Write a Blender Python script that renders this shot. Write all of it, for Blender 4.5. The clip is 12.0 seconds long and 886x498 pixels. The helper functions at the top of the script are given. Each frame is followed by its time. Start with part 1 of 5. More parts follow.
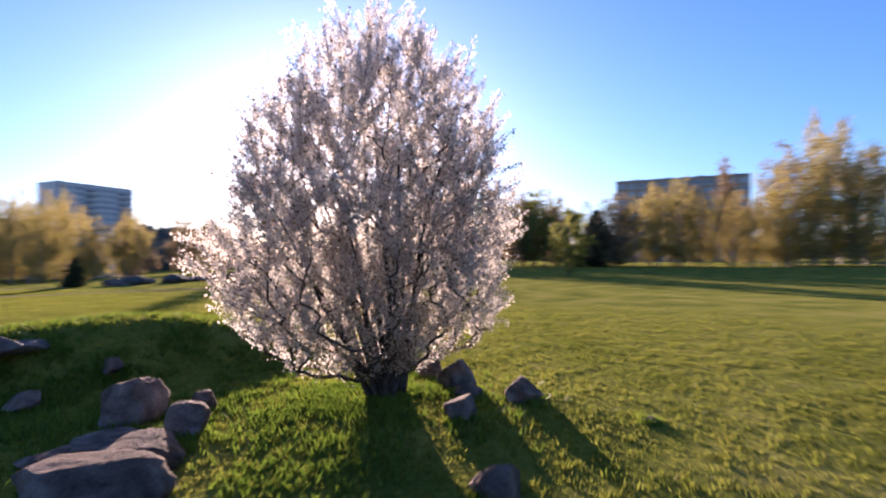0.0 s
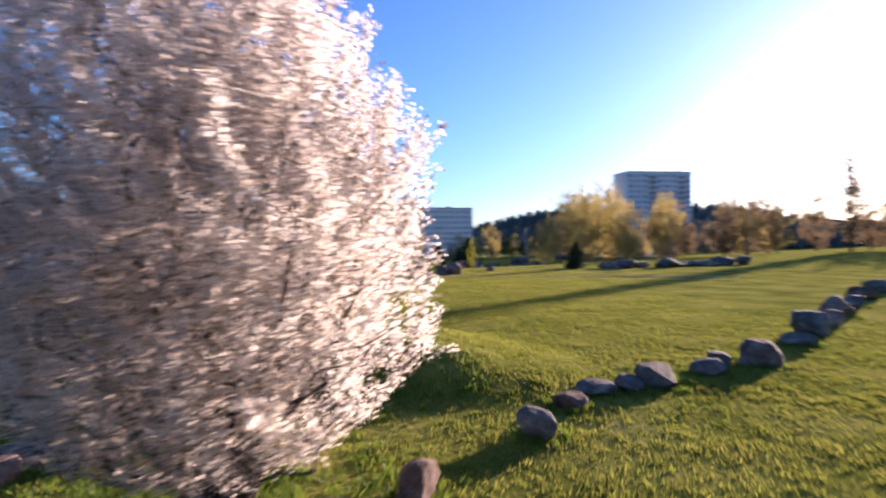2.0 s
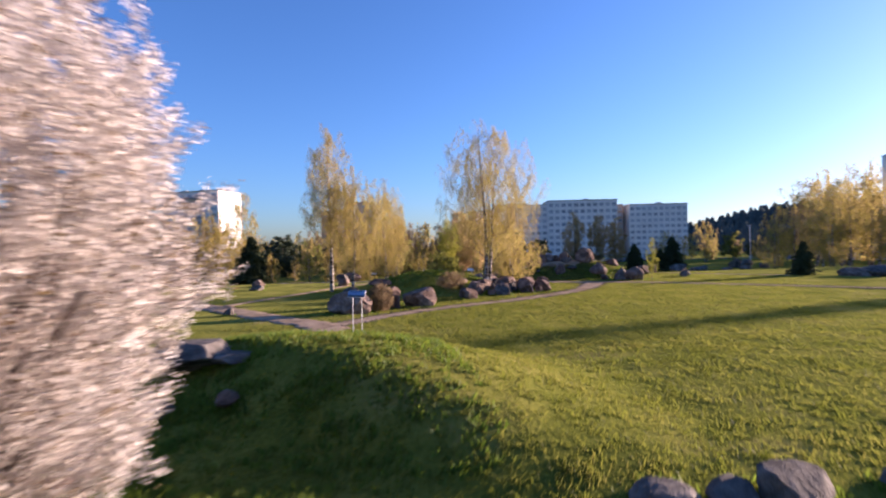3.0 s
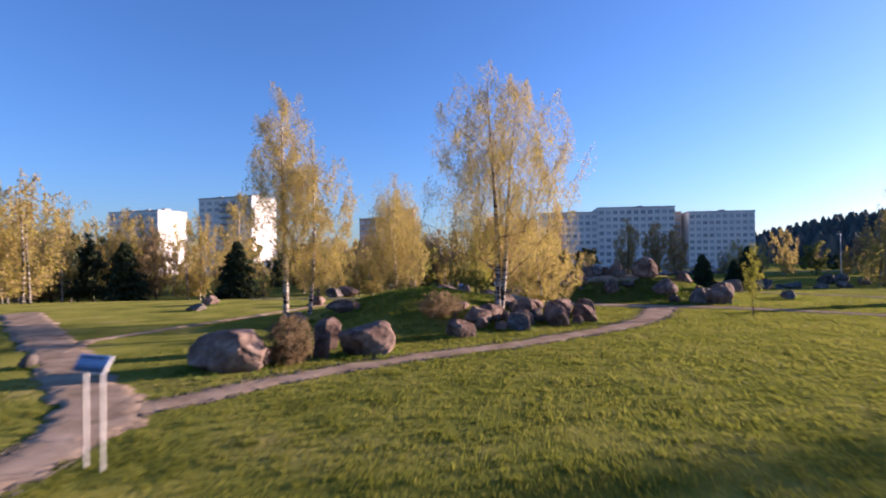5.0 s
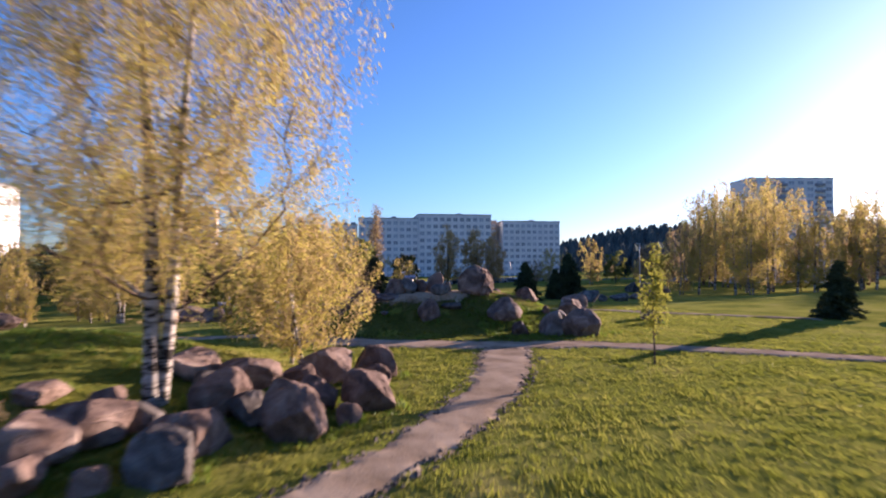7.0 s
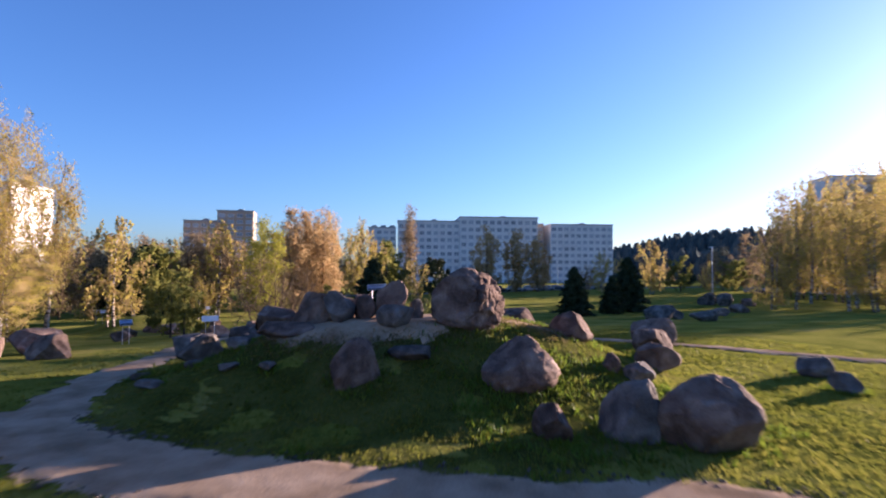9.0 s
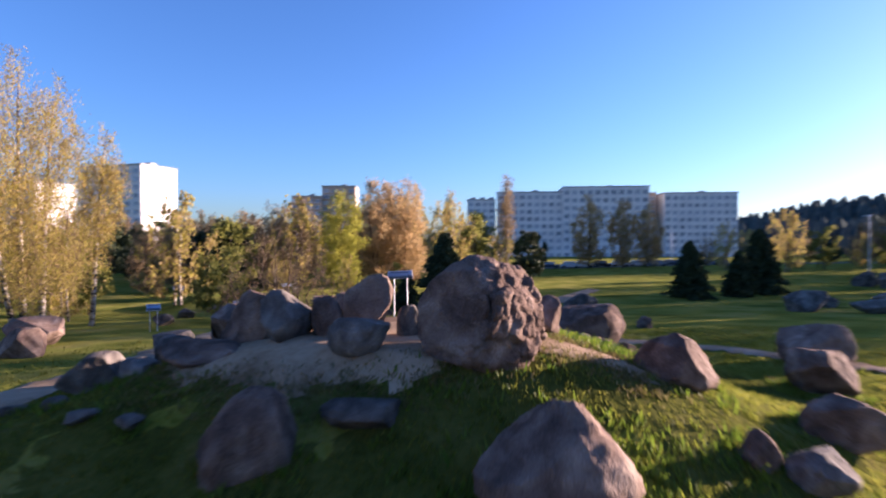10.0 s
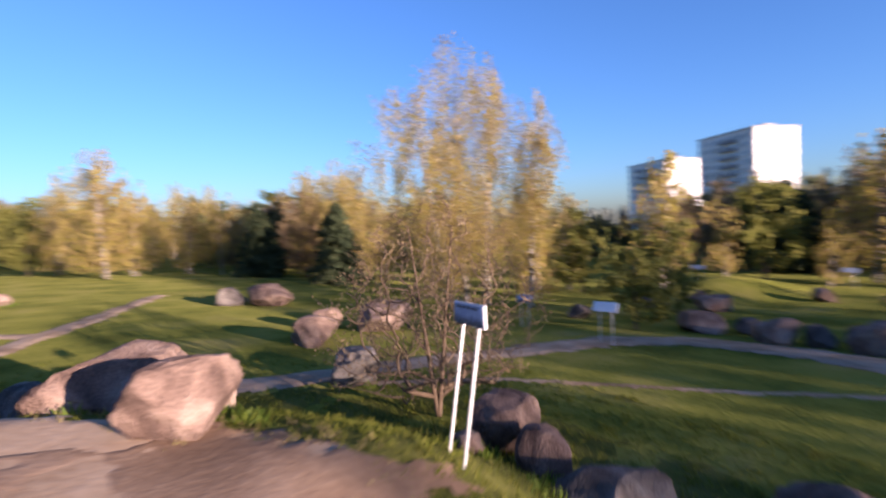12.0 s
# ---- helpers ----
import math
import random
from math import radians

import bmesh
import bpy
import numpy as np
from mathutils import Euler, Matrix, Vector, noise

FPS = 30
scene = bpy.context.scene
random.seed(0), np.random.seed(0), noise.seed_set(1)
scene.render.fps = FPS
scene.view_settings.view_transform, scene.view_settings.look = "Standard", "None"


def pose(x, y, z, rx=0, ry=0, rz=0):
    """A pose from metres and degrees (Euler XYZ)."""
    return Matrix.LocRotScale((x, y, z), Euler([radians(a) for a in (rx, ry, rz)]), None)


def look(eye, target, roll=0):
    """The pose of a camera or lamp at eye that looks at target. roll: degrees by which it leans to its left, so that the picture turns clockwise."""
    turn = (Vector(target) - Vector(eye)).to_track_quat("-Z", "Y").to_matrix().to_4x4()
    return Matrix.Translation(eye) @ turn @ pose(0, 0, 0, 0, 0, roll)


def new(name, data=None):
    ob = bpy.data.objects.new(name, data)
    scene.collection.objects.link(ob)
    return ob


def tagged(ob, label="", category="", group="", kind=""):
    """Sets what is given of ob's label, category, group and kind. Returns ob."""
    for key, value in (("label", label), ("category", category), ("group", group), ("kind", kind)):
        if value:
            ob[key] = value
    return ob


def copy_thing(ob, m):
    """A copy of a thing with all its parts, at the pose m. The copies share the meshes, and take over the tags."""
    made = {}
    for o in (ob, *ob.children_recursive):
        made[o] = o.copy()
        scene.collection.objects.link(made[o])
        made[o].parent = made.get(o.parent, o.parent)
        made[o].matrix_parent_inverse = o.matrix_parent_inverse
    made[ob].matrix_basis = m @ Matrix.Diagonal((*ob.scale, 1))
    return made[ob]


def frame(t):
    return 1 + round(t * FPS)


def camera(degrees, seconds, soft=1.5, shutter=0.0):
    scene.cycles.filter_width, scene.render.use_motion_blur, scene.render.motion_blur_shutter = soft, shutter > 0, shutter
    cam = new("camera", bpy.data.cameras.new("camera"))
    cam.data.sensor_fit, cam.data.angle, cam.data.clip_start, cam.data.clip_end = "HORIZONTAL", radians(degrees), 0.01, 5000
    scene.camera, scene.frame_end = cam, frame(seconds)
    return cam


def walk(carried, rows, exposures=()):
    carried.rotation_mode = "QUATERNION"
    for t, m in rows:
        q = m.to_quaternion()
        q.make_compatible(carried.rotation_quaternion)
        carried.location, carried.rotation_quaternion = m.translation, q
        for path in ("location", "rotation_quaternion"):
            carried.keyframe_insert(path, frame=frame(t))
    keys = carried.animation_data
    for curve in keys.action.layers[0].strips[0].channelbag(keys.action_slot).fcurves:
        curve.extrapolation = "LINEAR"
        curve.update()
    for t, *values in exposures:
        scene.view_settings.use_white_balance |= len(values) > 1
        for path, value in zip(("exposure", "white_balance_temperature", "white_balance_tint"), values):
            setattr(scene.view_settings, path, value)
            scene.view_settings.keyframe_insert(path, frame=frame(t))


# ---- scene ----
cam = camera(79.4, 12.0, soft=2.0, shutter=0.6)
ROWS = [
    (0, (-0.473, 2.158, 2.874), (-0.47, 4.157, 2.906), -0.6),
    (0.5, (1.72, 3.778, 3.057), (1.215, 5.713, 3.043), -0.8),
    (1, (3.385, 5.901, 3.127), (2.408, 7.646, 3.103), -1.1),
    (1.5, (4.563, 8.384, 3.218), (3.194, 9.841, 3.188), -0.7),
    (2, (5.089, 11.297, 3.356), (3.418, 12.395, 3.336), -0.9),
    (2.5, (4.76, 14.084, 3.464), (2.895, 14.806, 3.457), -1.1),
    (3, (3.507, 16.299, 3.517), (1.546, 16.689, 3.508), -1.1),
    (5, (-8.883, 21.702, 3.349), (-10.872, 21.916, 3.378), -0.6),
    (5.5, (-12.467, 22.723, 3.299), (-14.423, 23.138, 3.338), -0.4),
    (6, (-16.142, 24.256, 3.268), (-18.048, 24.861, 3.314), -0.3),
    (6.5, (-19.646, 26.121, 3.36), (-21.5, 26.87, 3.41), -0.3),
    (7, (-23.079, 28.032, 3.317), (-24.893, 28.873, 3.367), -0.2),
    (9, (-34.896, 36.104, 3.136), (-36.778, 36.778, 3.208), 0.2),
    (9.5, (-37.509, 37.903, 3.211), (-39.44, 38.423, 3.247), 0.2),
    (10, (-40.167, 39.727, 3.367), (-42.144, 40.024, 3.336), 0.0),
    (10.5, (-42.804, 41.625, 3.521), (-44.8, 41.588, 3.413), -0.2),
    (11, (-45.856, 43.339, 3.518), (-47.78, 42.82, 3.346), -1.1),
    (11.5, (-49.15, 44.608, 3.486), (-50.81, 43.508, 3.306), -2.0),
    (12, (-52.554, 44.975, 3.294), (-53.719, 43.353, 3.197), -2.6),
]
walk(cam, [(t, look(eye, target, roll)) for t, eye, target, roll in ROWS],
     exposures=[(t, stops, 5600, 32) for t, stops in ((0.0, 2.0), (1.0, 2.18), (1.6, 2.18), (2.3, 2.0), (3.0, 2.0), (5.0, 1.92), (7.0, 2.07), (9.0, 2.07), (10.0, 2.17), (11.0, 2.03), (12.0, 2.02))])

# ---- sky and sun: a low evening sun in the north-west ----
SUN_TURN, SUN_RISE = 12.7, 8.8
world = bpy.data.worlds.new("sky")
scene.world = world
world.use_nodes = True
wn = world.node_tree.nodes
sky = wn.new("ShaderNodeTexSky")
sky.sky_type = "NISHITA"
sky.sun_disc = False
sky.sun_elevation, sky.sun_rotation = radians(SUN_RISE), radians(-SUN_TURN)
sky.air_density, sky.dust_density, sky.ozone_density = 1.0, 0.7, 4.5
wn["Background"].inputs["Strength"].default_value = 0.066
world.node_tree.links.new(sky.outputs["Color"], wn["Background"].inputs["Color"])
sun = new("sun", bpy.data.lights.new("sun", "SUN"))
sun.data.energy, sun.data.angle, sun.data.color = 5.0, radians(0.55), (1.0, 0.76, 0.50)
sun.matrix_world = pose(0, 0, 60, 90 - SUN_RISE, 0, 180 + SUN_TURN)


# ---- materials ----
def mat(name, stops, scale=4.0, rough=0.8, bump=0.2, detail=6.0, fine=30.0, leaf=0.0, island=0.0, per_object=0.0, distort=0.0, spec=0.3, metal=0.0, distance=0.05, sheen=0.0, bands=0.0):
    """A surface whose colour runs through the stops by noise at two scales, with bump. leaf: share of light let through."""
    m = bpy.data.materials.new(name)
    m.use_nodes = True
    t = m.node_tree
    n, l = t.nodes, t.links
    b = n["Principled BSDF"]
    co = n.new("ShaderNodeTexCoord")
    big, small = n.new("ShaderNodeTexNoise"), n.new("ShaderNodeTexNoise")
    big.inputs["Scale"].default_value, big.inputs["Detail"].default_value, big.inputs["Distortion"].default_value = scale, detail, distort
    small.inputs["Scale"].default_value, small.inputs["Detail"].default_value = fine, 4.0
    where = co.outputs["Object"]
    if bands:
        squash = n.new("ShaderNodeMapping")
        squash.inputs["Scale"].default_value = (1, 1, bands)
        l.new(where, squash.inputs["Vector"])
        where = squash.outputs["Vector"]
    for x in (big, small):
        l.new(where, x.inputs["Vector"])
    mix = n.new("ShaderNodeMath")
    mix.operation = "MULTIPLY_ADD"
    mix.inputs[1].default_value = 0.35
    l.new(small.outputs["Fac"], mix.inputs[0])
    l.new(big.outputs["Fac"], mix.inputs[2])
    level = mix.outputs[0]
    base = -0.175
    if island or per_object:
        src = n.new("ShaderNodeNewGeometry").outputs["Random Per Island"] if island else n.new("ShaderNodeObjectInfo").outputs["Random"]
        k = island or per_object
        add = n.new("ShaderNodeMath")
        add.operation = "MULTIPLY_ADD"
        add.inputs[1].default_value = k
        l.new(src, add.inputs[0])
        l.new(level, add.inputs[2])
        level, base = add.outputs[0], base - k / 2
    off = n.new("ShaderNodeMath")
    off.inputs[1].default_value = base
    l.new(level, off.inputs[0])
    ramp = n.new("ShaderNodeValToRGB")
    while len(ramp.color_ramp.elements) < len(stops):
        ramp.color_ramp.elements.new(0.5)
    for e, (at, c) in zip(ramp.color_ramp.elements, stops):
        e.position, e.color = at, (*c, 1)
    l.new(off.outputs[0], ramp.inputs["Fac"])
    l.new(ramp.outputs["Color"], b.inputs["Base Color"])
    b.inputs["Roughness"].default_value = rough
    b.inputs["Specular IOR Level"].default_value = spec
    b.inputs["Metallic"].default_value = metal
    if sheen:
        b.inputs["Sheen Weight"].default_value, b.inputs["Sheen Roughness"].default_value = sheen, 0.55
        b.inputs["Sheen Tint"].default_value = (0.70, 0.72, 0.22, 1)
    if bump:
        bp = n.new("ShaderNodeBump")
        bp.inputs["Strength"].default_value, bp.inputs["Distance"].default_value = bump, distance
        l.new(mix.outputs[0], bp.inputs["Height"])
        l.new(bp.outputs["Normal"], b.inputs["Normal"])
    if leaf:
        tr, ms = n.new("ShaderNodeBsdfTranslucent"), n.new("ShaderNodeMixShader")
        ms.inputs["Fac"].default_value = leaf
        l.new(ramp.outputs["Color"], tr.inputs["Color"])
        l.new(b.outputs["BSDF"], ms.inputs[1])
        l.new(tr.outputs["BSDF"], ms.inputs[2])
        l.new(ms.outputs["Shader"], n["Material Output"].inputs["Surface"])
    return m


M_LAWN = mat("lawn", [(0.3, (0.043, 0.058, 0.009)), (0.46, (0.115, 0.125, 0.018)), (0.58, (0.168, 0.163, 0.030)), (0.76, (0.225, 0.186, 0.062))], 0.35, 0.95, 1.0, 9, 9.0, distance=0.12, spec=0.0, sheen=0.07)
# lawn colours at about half strength: the mound's deep shade put into the colour
M_SHADED_TURF = mat("shaded_rough_turf", [(0.3, (0.024, 0.031, 0.007)), (0.46, (0.060, 0.066, 0.013)), (0.6, (0.094, 0.094, 0.023)), (0.78, (0.135, 0.114, 0.042))], 0.5, 0.95, 1.0, 9, 9.0, distance=0.12, spec=0.0, sheen=0.04)
M_BLADE = mat("grass_blade", [(0.1, (0.080, 0.100, 0.011)), (0.5, (0.15, 0.165, 0.022)), (0.9, (0.24, 0.225, 0.047))], 0.4, 0.6, 0, 3, 2.0, leaf=0.62, island=0.5, spec=0.1)
M_LUSH = mat("lush_grass_blade", [(0.1, (0.055, 0.105, 0.010)), (0.5, (0.12, 0.18, 0.016)), (0.9, (0.20, 0.25, 0.03))], 0.8, 0.6, 0, 3, 2.0, leaf=0.5, island=0.5)
M_PATH = mat("trodden_path", [(0.3, (0.195, 0.143, 0.094)), (0.5, (0.300, 0.226, 0.155)), (0.62, (0.355, 0.274, 0.193)), (0.78, (0.43, 0.335, 0.24))], 1.1, 0.95, 0.6, 9, 22.0, distance=0.04, spec=0.0)
M_DIRT = mat("sandy_earth", [(0.3, (0.180, 0.117, 0.068)), (0.45, (0.292, 0.202, 0.126)), (0.56, (0.365, 0.264, 0.171)), (0.75, (0.44, 0.33, 0.226))], 0.6, 0.95, 0.35, 10, 8.0, distance=0.05, spec=0.0)
M_SOIL = mat("brown_soil", [(0.25, (0.145, 0.093, 0.058)), (0.48, (0.222, 0.148, 0.095)), (0.6, (0.27, 0.187, 0.123)), (0.8, (0.33, 0.237, 0.162))], 0.7, 0.95, 0.35, 10, 12.0, distance=0.05, spec=0.0)
M_ROCK = mat("granite", [(0.24, (0.050, 0.033, 0.027)), (0.42, (0.118, 0.080, 0.063)), (0.52, (0.172, 0.120, 0.094)), (0.62, (0.225, 0.163, 0.128)), (0.76, (0.33, 0.255, 0.205))], 2.2, 0.92, 1.0, 15, 34.0, per_object=0.16, distance=0.08, spec=0.1, distort=0.6)
M_GREY = mat("grey_granite", [(0.24, (0.042, 0.035, 0.031)), (0.43, (0.092, 0.079, 0.070)), (0.54, (0.135, 0.118, 0.104)), (0.64, (0.185, 0.163, 0.143)), (0.78, (0.29, 0.26, 0.23))], 2.3, 0.92, 1.0, 15, 36.0, per_object=0.16, distance=0.08, spec=0.1, distort=0.6)
M_BARK = mat("dark_bark", [(0.3, (0.035, 0.024, 0.019)), (0.6, (0.085, 0.06, 0.048)), (0.8, (0.14, 0.11, 0.09))], 6.0, 0.9, 0.8, 6, 40.0)
M_TWIG = mat("brown_twig", [(0.3, (0.085, 0.060, 0.040)), (0.7, (0.155, 0.112, 0.075))], 4.0, 0.9, 0, 3, 20.0, spec=0.05)
M_BIRCH = mat("birch_bark", [(0.40, (0.022, 0.018, 0.015)), (0.47, (0.17, 0.145, 0.12)), (0.55, (0.34, 0.305, 0.26)), (0.8, (0.47, 0.43, 0.38))], 1.6, 0.8, 0.4, 6, 5.0, distort=0.8, spec=0.1, bands=3.5)
M_PETAL = mat("white_blossom", [(0.2, (0.58, 0.515, 0.46)), (0.5, (0.66, 0.61, 0.56)), (0.8, (0.74, 0.705, 0.665))], 0.9, 0.8, 0, 3, 5.0, leaf=0.9, island=0.4, spec=0.02)
M_STRAW = mat("dry_grass_blade", [(0.1, (0.11, 0.090, 0.035)), (0.5, (0.18, 0.150, 0.060)), (0.9, (0.25, 0.205, 0.095))], 0.8, 0.8, 0, 3, 2.0, leaf=0.35, island=0.5, spec=0.05)
M_RED = mat("young_leaf", [(0.3, (0.16, 0.10, 0.04)), (0.7, (0.24, 0.17, 0.06))], 2.0, 0.6, 0, 2, 6.0, leaf=0.4, island=0.4)
M_GOLD = mat("spring_birch_leaf", [(0.1, (0.29, 0.245, 0.046)), (0.5, (0.39, 0.34, 0.072)), (0.9, (0.47, 0.41, 0.105))], 0.3, 0.75, 0, 3, 3.0, leaf=0.58, island=0.4, spec=0.04)
M_CATKIN = mat("birch_catkin", [(0.1, (0.27, 0.195, 0.078)), (0.5, (0.35, 0.265, 0.115)), (0.9, (0.43, 0.335, 0.16))], 0.3, 0.8, 0, 3, 3.0, leaf=0.5, island=0.35, spec=0.04)
M_LIME = mat("lime_green_leaf", [(0.1, (0.21, 0.215, 0.03)), (0.5, (0.30, 0.295, 0.045)), (0.9, (0.38, 0.365, 0.07))], 0.5, 0.7, 0, 3, 3.0, leaf=0.45, island=0.35, spec=0.05)
M_GREEN = mat("dull_green_leaf", [(0.2, (0.12, 0.13, 0.03)), (0.5, (0.20, 0.205, 0.05)), (0.8, (0.29, 0.27, 0.08))], 0.4, 0.75, 0, 3, 3.0, leaf=0.58, island=0.4, spec=0.04)
M_ORANGE = mat("reddish_bud", [(0.2, (0.33, 0.225, 0.105)), (0.5, (0.43, 0.305, 0.148)), (0.8, (0.50, 0.375, 0.19))], 0.4, 0.8, 0, 3, 3.0, leaf=0.58, island=0.35, spec=0.04)
M_BARE = mat("brown_bud", [(0.2, (0.15, 0.108, 0.062)), (0.5, (0.235, 0.175, 0.097)), (0.8, (0.31, 0.24, 0.13))], 0.4, 0.85, 0, 3, 3.0, leaf=0.5, island=0.4, spec=0.04)
M_NEEDLE = mat("dark_needle", [(0.2, (0.020, 0.030, 0.016)), (0.5, (0.045, 0.060, 0.030)), (0.85, (0.08, 0.092, 0.042))], 0.6, 0.75, 0, 3, 4.0, leaf=0.12, island=0.5, spec=0.05)
M_PINE = mat("pine_needle", [(0.2, (0.02, 0.03, 0.014)), (0.5, (0.045, 0.062, 0.025)), (0.85, (0.08, 0.095, 0.035))], 0.6, 0.7, 0, 3, 4.0, leaf=0.12, island=0.5)
# paler and bluer than the near needles: distance haze mixed into the colour
M_HAZED_WOODS = mat("hazed_far_conifer", [(0.2, (0.050, 0.064, 0.064)), (0.5, (0.080, 0.095, 0.088)), (0.85, (0.11, 0.122, 0.104))], 0.02, 0.9, 0, 3, 0.5, island=0.5, spec=0.0)
M_PANEL = mat("white_panel", [(0.3, (0.60, 0.59, 0.575)), (0.6, (0.70, 0.69, 0.67)), (0.8, (0.76, 0.75, 0.73))], 0.15, 0.85, 0.1, 5, 1.5, spec=0.15)
M_BRICK = mat("tan_brick", [(0.3, (0.36, 0.26, 0.19)), (0.6, (0.44, 0.33, 0.25)), (0.8, (0.5, 0.39, 0.3))], 0.15, 0.85, 0.1, 5, 2.0)
M_ROOF = mat("roof_felt", [(0.3, (0.24, 0.235, 0.235)), (0.7, (0.34, 0.33, 0.33))], 0.3, 0.9, 0.1, 4, 2.0)
# dark grey that carries the shade inside the loggias, set on the balcony boxes
M_SHADE = mat("shaded_loggia_wall", [(0.3, (0.20, 0.20, 0.21)), (0.7, (0.28, 0.28, 0.29))], 0.4, 0.8, 0, 3, 2.0)
# glass lightened towards pale blue, so the colour holds the haze of distance
M_GLASS = mat("hazed_window_pane", [(0.3, (0.20, 0.225, 0.26)), (0.7, (0.40, 0.43, 0.47))], 0.05, 0.25, 0, 2, 0.3, per_object=0.6, spec=0.5)
M_STEEL = mat("galvanised_steel", [(0.3, (0.45, 0.45, 0.45)), (0.7, (0.6, 0.6, 0.6))], 6.0, 0.5, 0.05, 4, 40.0, metal=0.4)
M_BOARD = mat("printed_board", [(0.3, (0.15, 0.24, 0.42)), (0.7, (0.26, 0.37, 0.55))], 5.0, 0.4, 0, 3, 20.0)
M_BACK = mat("board_back", [(0.3, (0.62, 0.63, 0.64)), (0.7, (0.72, 0.73, 0.74))], 5.0, 0.5, 0, 3, 20.0)
M_INK = mat("dark_print", [(0.3, (0.03, 0.045, 0.07)), (0.7, (0.06, 0.08, 0.1))], 8.0, 0.5, 0, 3, 20.0)
M_CAR = mat("car_paint", [(0.2, (0.05, 0.055, 0.07)), (0.5, (0.35, 0.36, 0.38)), (0.8, (0.7, 0.7, 0.7))], 0.05, 0.25, 0, 1, 0.1, per_object=0.9, spec=0.6)
M_TYRE = mat("rubber", [(0.3, (0.02, 0.02, 0.02)), (0.7, (0.035, 0.035, 0.035))], 5.0, 0.85, 0, 2, 20.0)
M_ASPHALT = mat("asphalt", [(0.3, (0.06, 0.06, 0.062)), (0.7, (0.11, 0.11, 0.11))], 0.4, 0.9, 0.3, 6, 12.0)


# ---- helpers ----
def ease(a, b, x):
    t = np.clip((x - a) / (b - a), 0, 1)
    return t * t * (3 - 2 * t)


def knoll(x, y, cx, cy, rx, ry, h, flat=0.0):
    return h * (1 - ease(flat, 1, np.hypot((x - cx) / rx, (y - cy) / ry)))


def turned(x, y, cx, cy, degrees):
    c, s = math.cos(radians(degrees)), math.sin(radians(degrees))
    return (x - cx) * c + (y - cy) * s, (y - cy) * c - (x - cx) * s


def mound(x, y):
    """Height of the boulder mound alone: round to the east, a flat shoulder with a steep drop to the west."""
    cy = 39.3 + 2.1 * ease(-49.6, -46.7, x)
    north, west = ease(-1.2, 0.6, y - cy), -49.6 - x
    wide = np.where(west > 0, 9.4, 6.1)
    flat = 0.05 + 0.24 * north * ease(-3, 0, -west) + 0.37 * ease(-4.0, 0.3, y - cy) * ease(0.5, 3.5, west)
    z = knoll(x, y, -49.6, cy, wide, np.where(y < cy, 7.5, 49.4 - cy + 1.6 * ease(1, 5, west)), 1.7, flat)
    return z * (1 - 0.18 * ease(0.6, 4.0, west))


def gz(x, y):
    """Height of the ground."""
    x, y = np.asarray(x, float), np.asarray(y, float)
    u, w = turned(x, y, -9.0, 16.2, 42)
    z = knoll(u, w, 0, 0, np.where(u > 0, 8.3, 11.6), np.where(w < 0, 3.5, 7.6), 1.35, 0.06)
    z = z + knoll(x, y, -1, 12.3, 5, 4.5, 0.2) + knoll(*turned(x, y, -39.8, 24.0, 4), 0, 0, 10.3, 8.4, 1.52)
    z = z + mound(x, y)
    z = z - 2.2 * ease(50, 88, -x) - 1.2 * ease(88, 260, -x)
    z = z + knoll(x, y, -88, 27, 9, 5, 1.1) + knoll(x, y, -55.3, 40.6, 2.0, 1.7, 0.2)
    return z + knoll(x, y, -400, 540, 260, 260, 27, 0.3)


def g(x, y):
    return float(gz(x, y))


def mesh_np(name, v, f, mats, smooth=False, which=None):
    """A mesh from an array of points and an array of faces with the same number of corners."""
    me = bpy.data.meshes.new(name)
    v, f = np.ascontiguousarray(v, np.float32), np.ascontiguousarray(f, np.int32)
    k = f.shape[1]
    me.vertices.add(len(v))
    me.vertices.foreach_set("co", v.ravel())
    me.loops.add(f.size)
    me.loops.foreach_set("vertex_index", f.ravel())
    me.polygons.add(len(f))
    me.polygons.foreach_set("loop_start", np.arange(len(f), dtype=np.int32) * k)
    for m in mats if isinstance(mats, (list, tuple)) else [mats]:
        me.materials.append(m)
    if which is not None:
        me.polygons.foreach_set("material_index", np.ascontiguousarray(which, np.int32))
    me.polygons.foreach_set("use_smooth", np.full(len(f), smooth))
    me.update(calc_edges=True)
    return me


def part(name, data, material, parent, label=""):
    """One mesh (from a bmesh or ready made) under a thing or a part."""
    if isinstance(data, bmesh.types.BMesh):
        me = bpy.data.meshes.new(name)
        data.to_mesh(me)
        data.free()
        me.materials.append(material)
    else:
        me = data
    ob = new(name, me)
    ob.parent = parent
    return tagged(ob, label) if label else ob


def box(bm, x0, y0, z0, x1, y1, z1, bevel=0.0):
    r = bmesh.ops.create_cube(bm, size=1.0, matrix=Matrix.LocRotScale(((x0 + x1) / 2, (y0 + y1) / 2, (z0 + z1) / 2), None, (x1 - x0, y1 - y0, z1 - z0)))
    if bevel:
        edges = {e for v in r["verts"] for e in v.link_edges}
        bmesh.ops.bevel(bm, geom=list(edges), offset=bevel, segments=2, affect="EDGES", profile=0.5)
    return bm


def rod(bm, a, b, r0, r1=None, sides=10):
    a, b = Vector(a), Vector(b)
    m = Matrix.Translation((a + b) / 2) @ (b - a).to_track_quat("Z", "Y").to_matrix().to_4x4()
    bmesh.ops.create_cone(bm, cap_ends=True, segments=sides, radius1=r0, radius2=r0 if r1 is None else r1, depth=(b - a).length, matrix=m)
    return bm


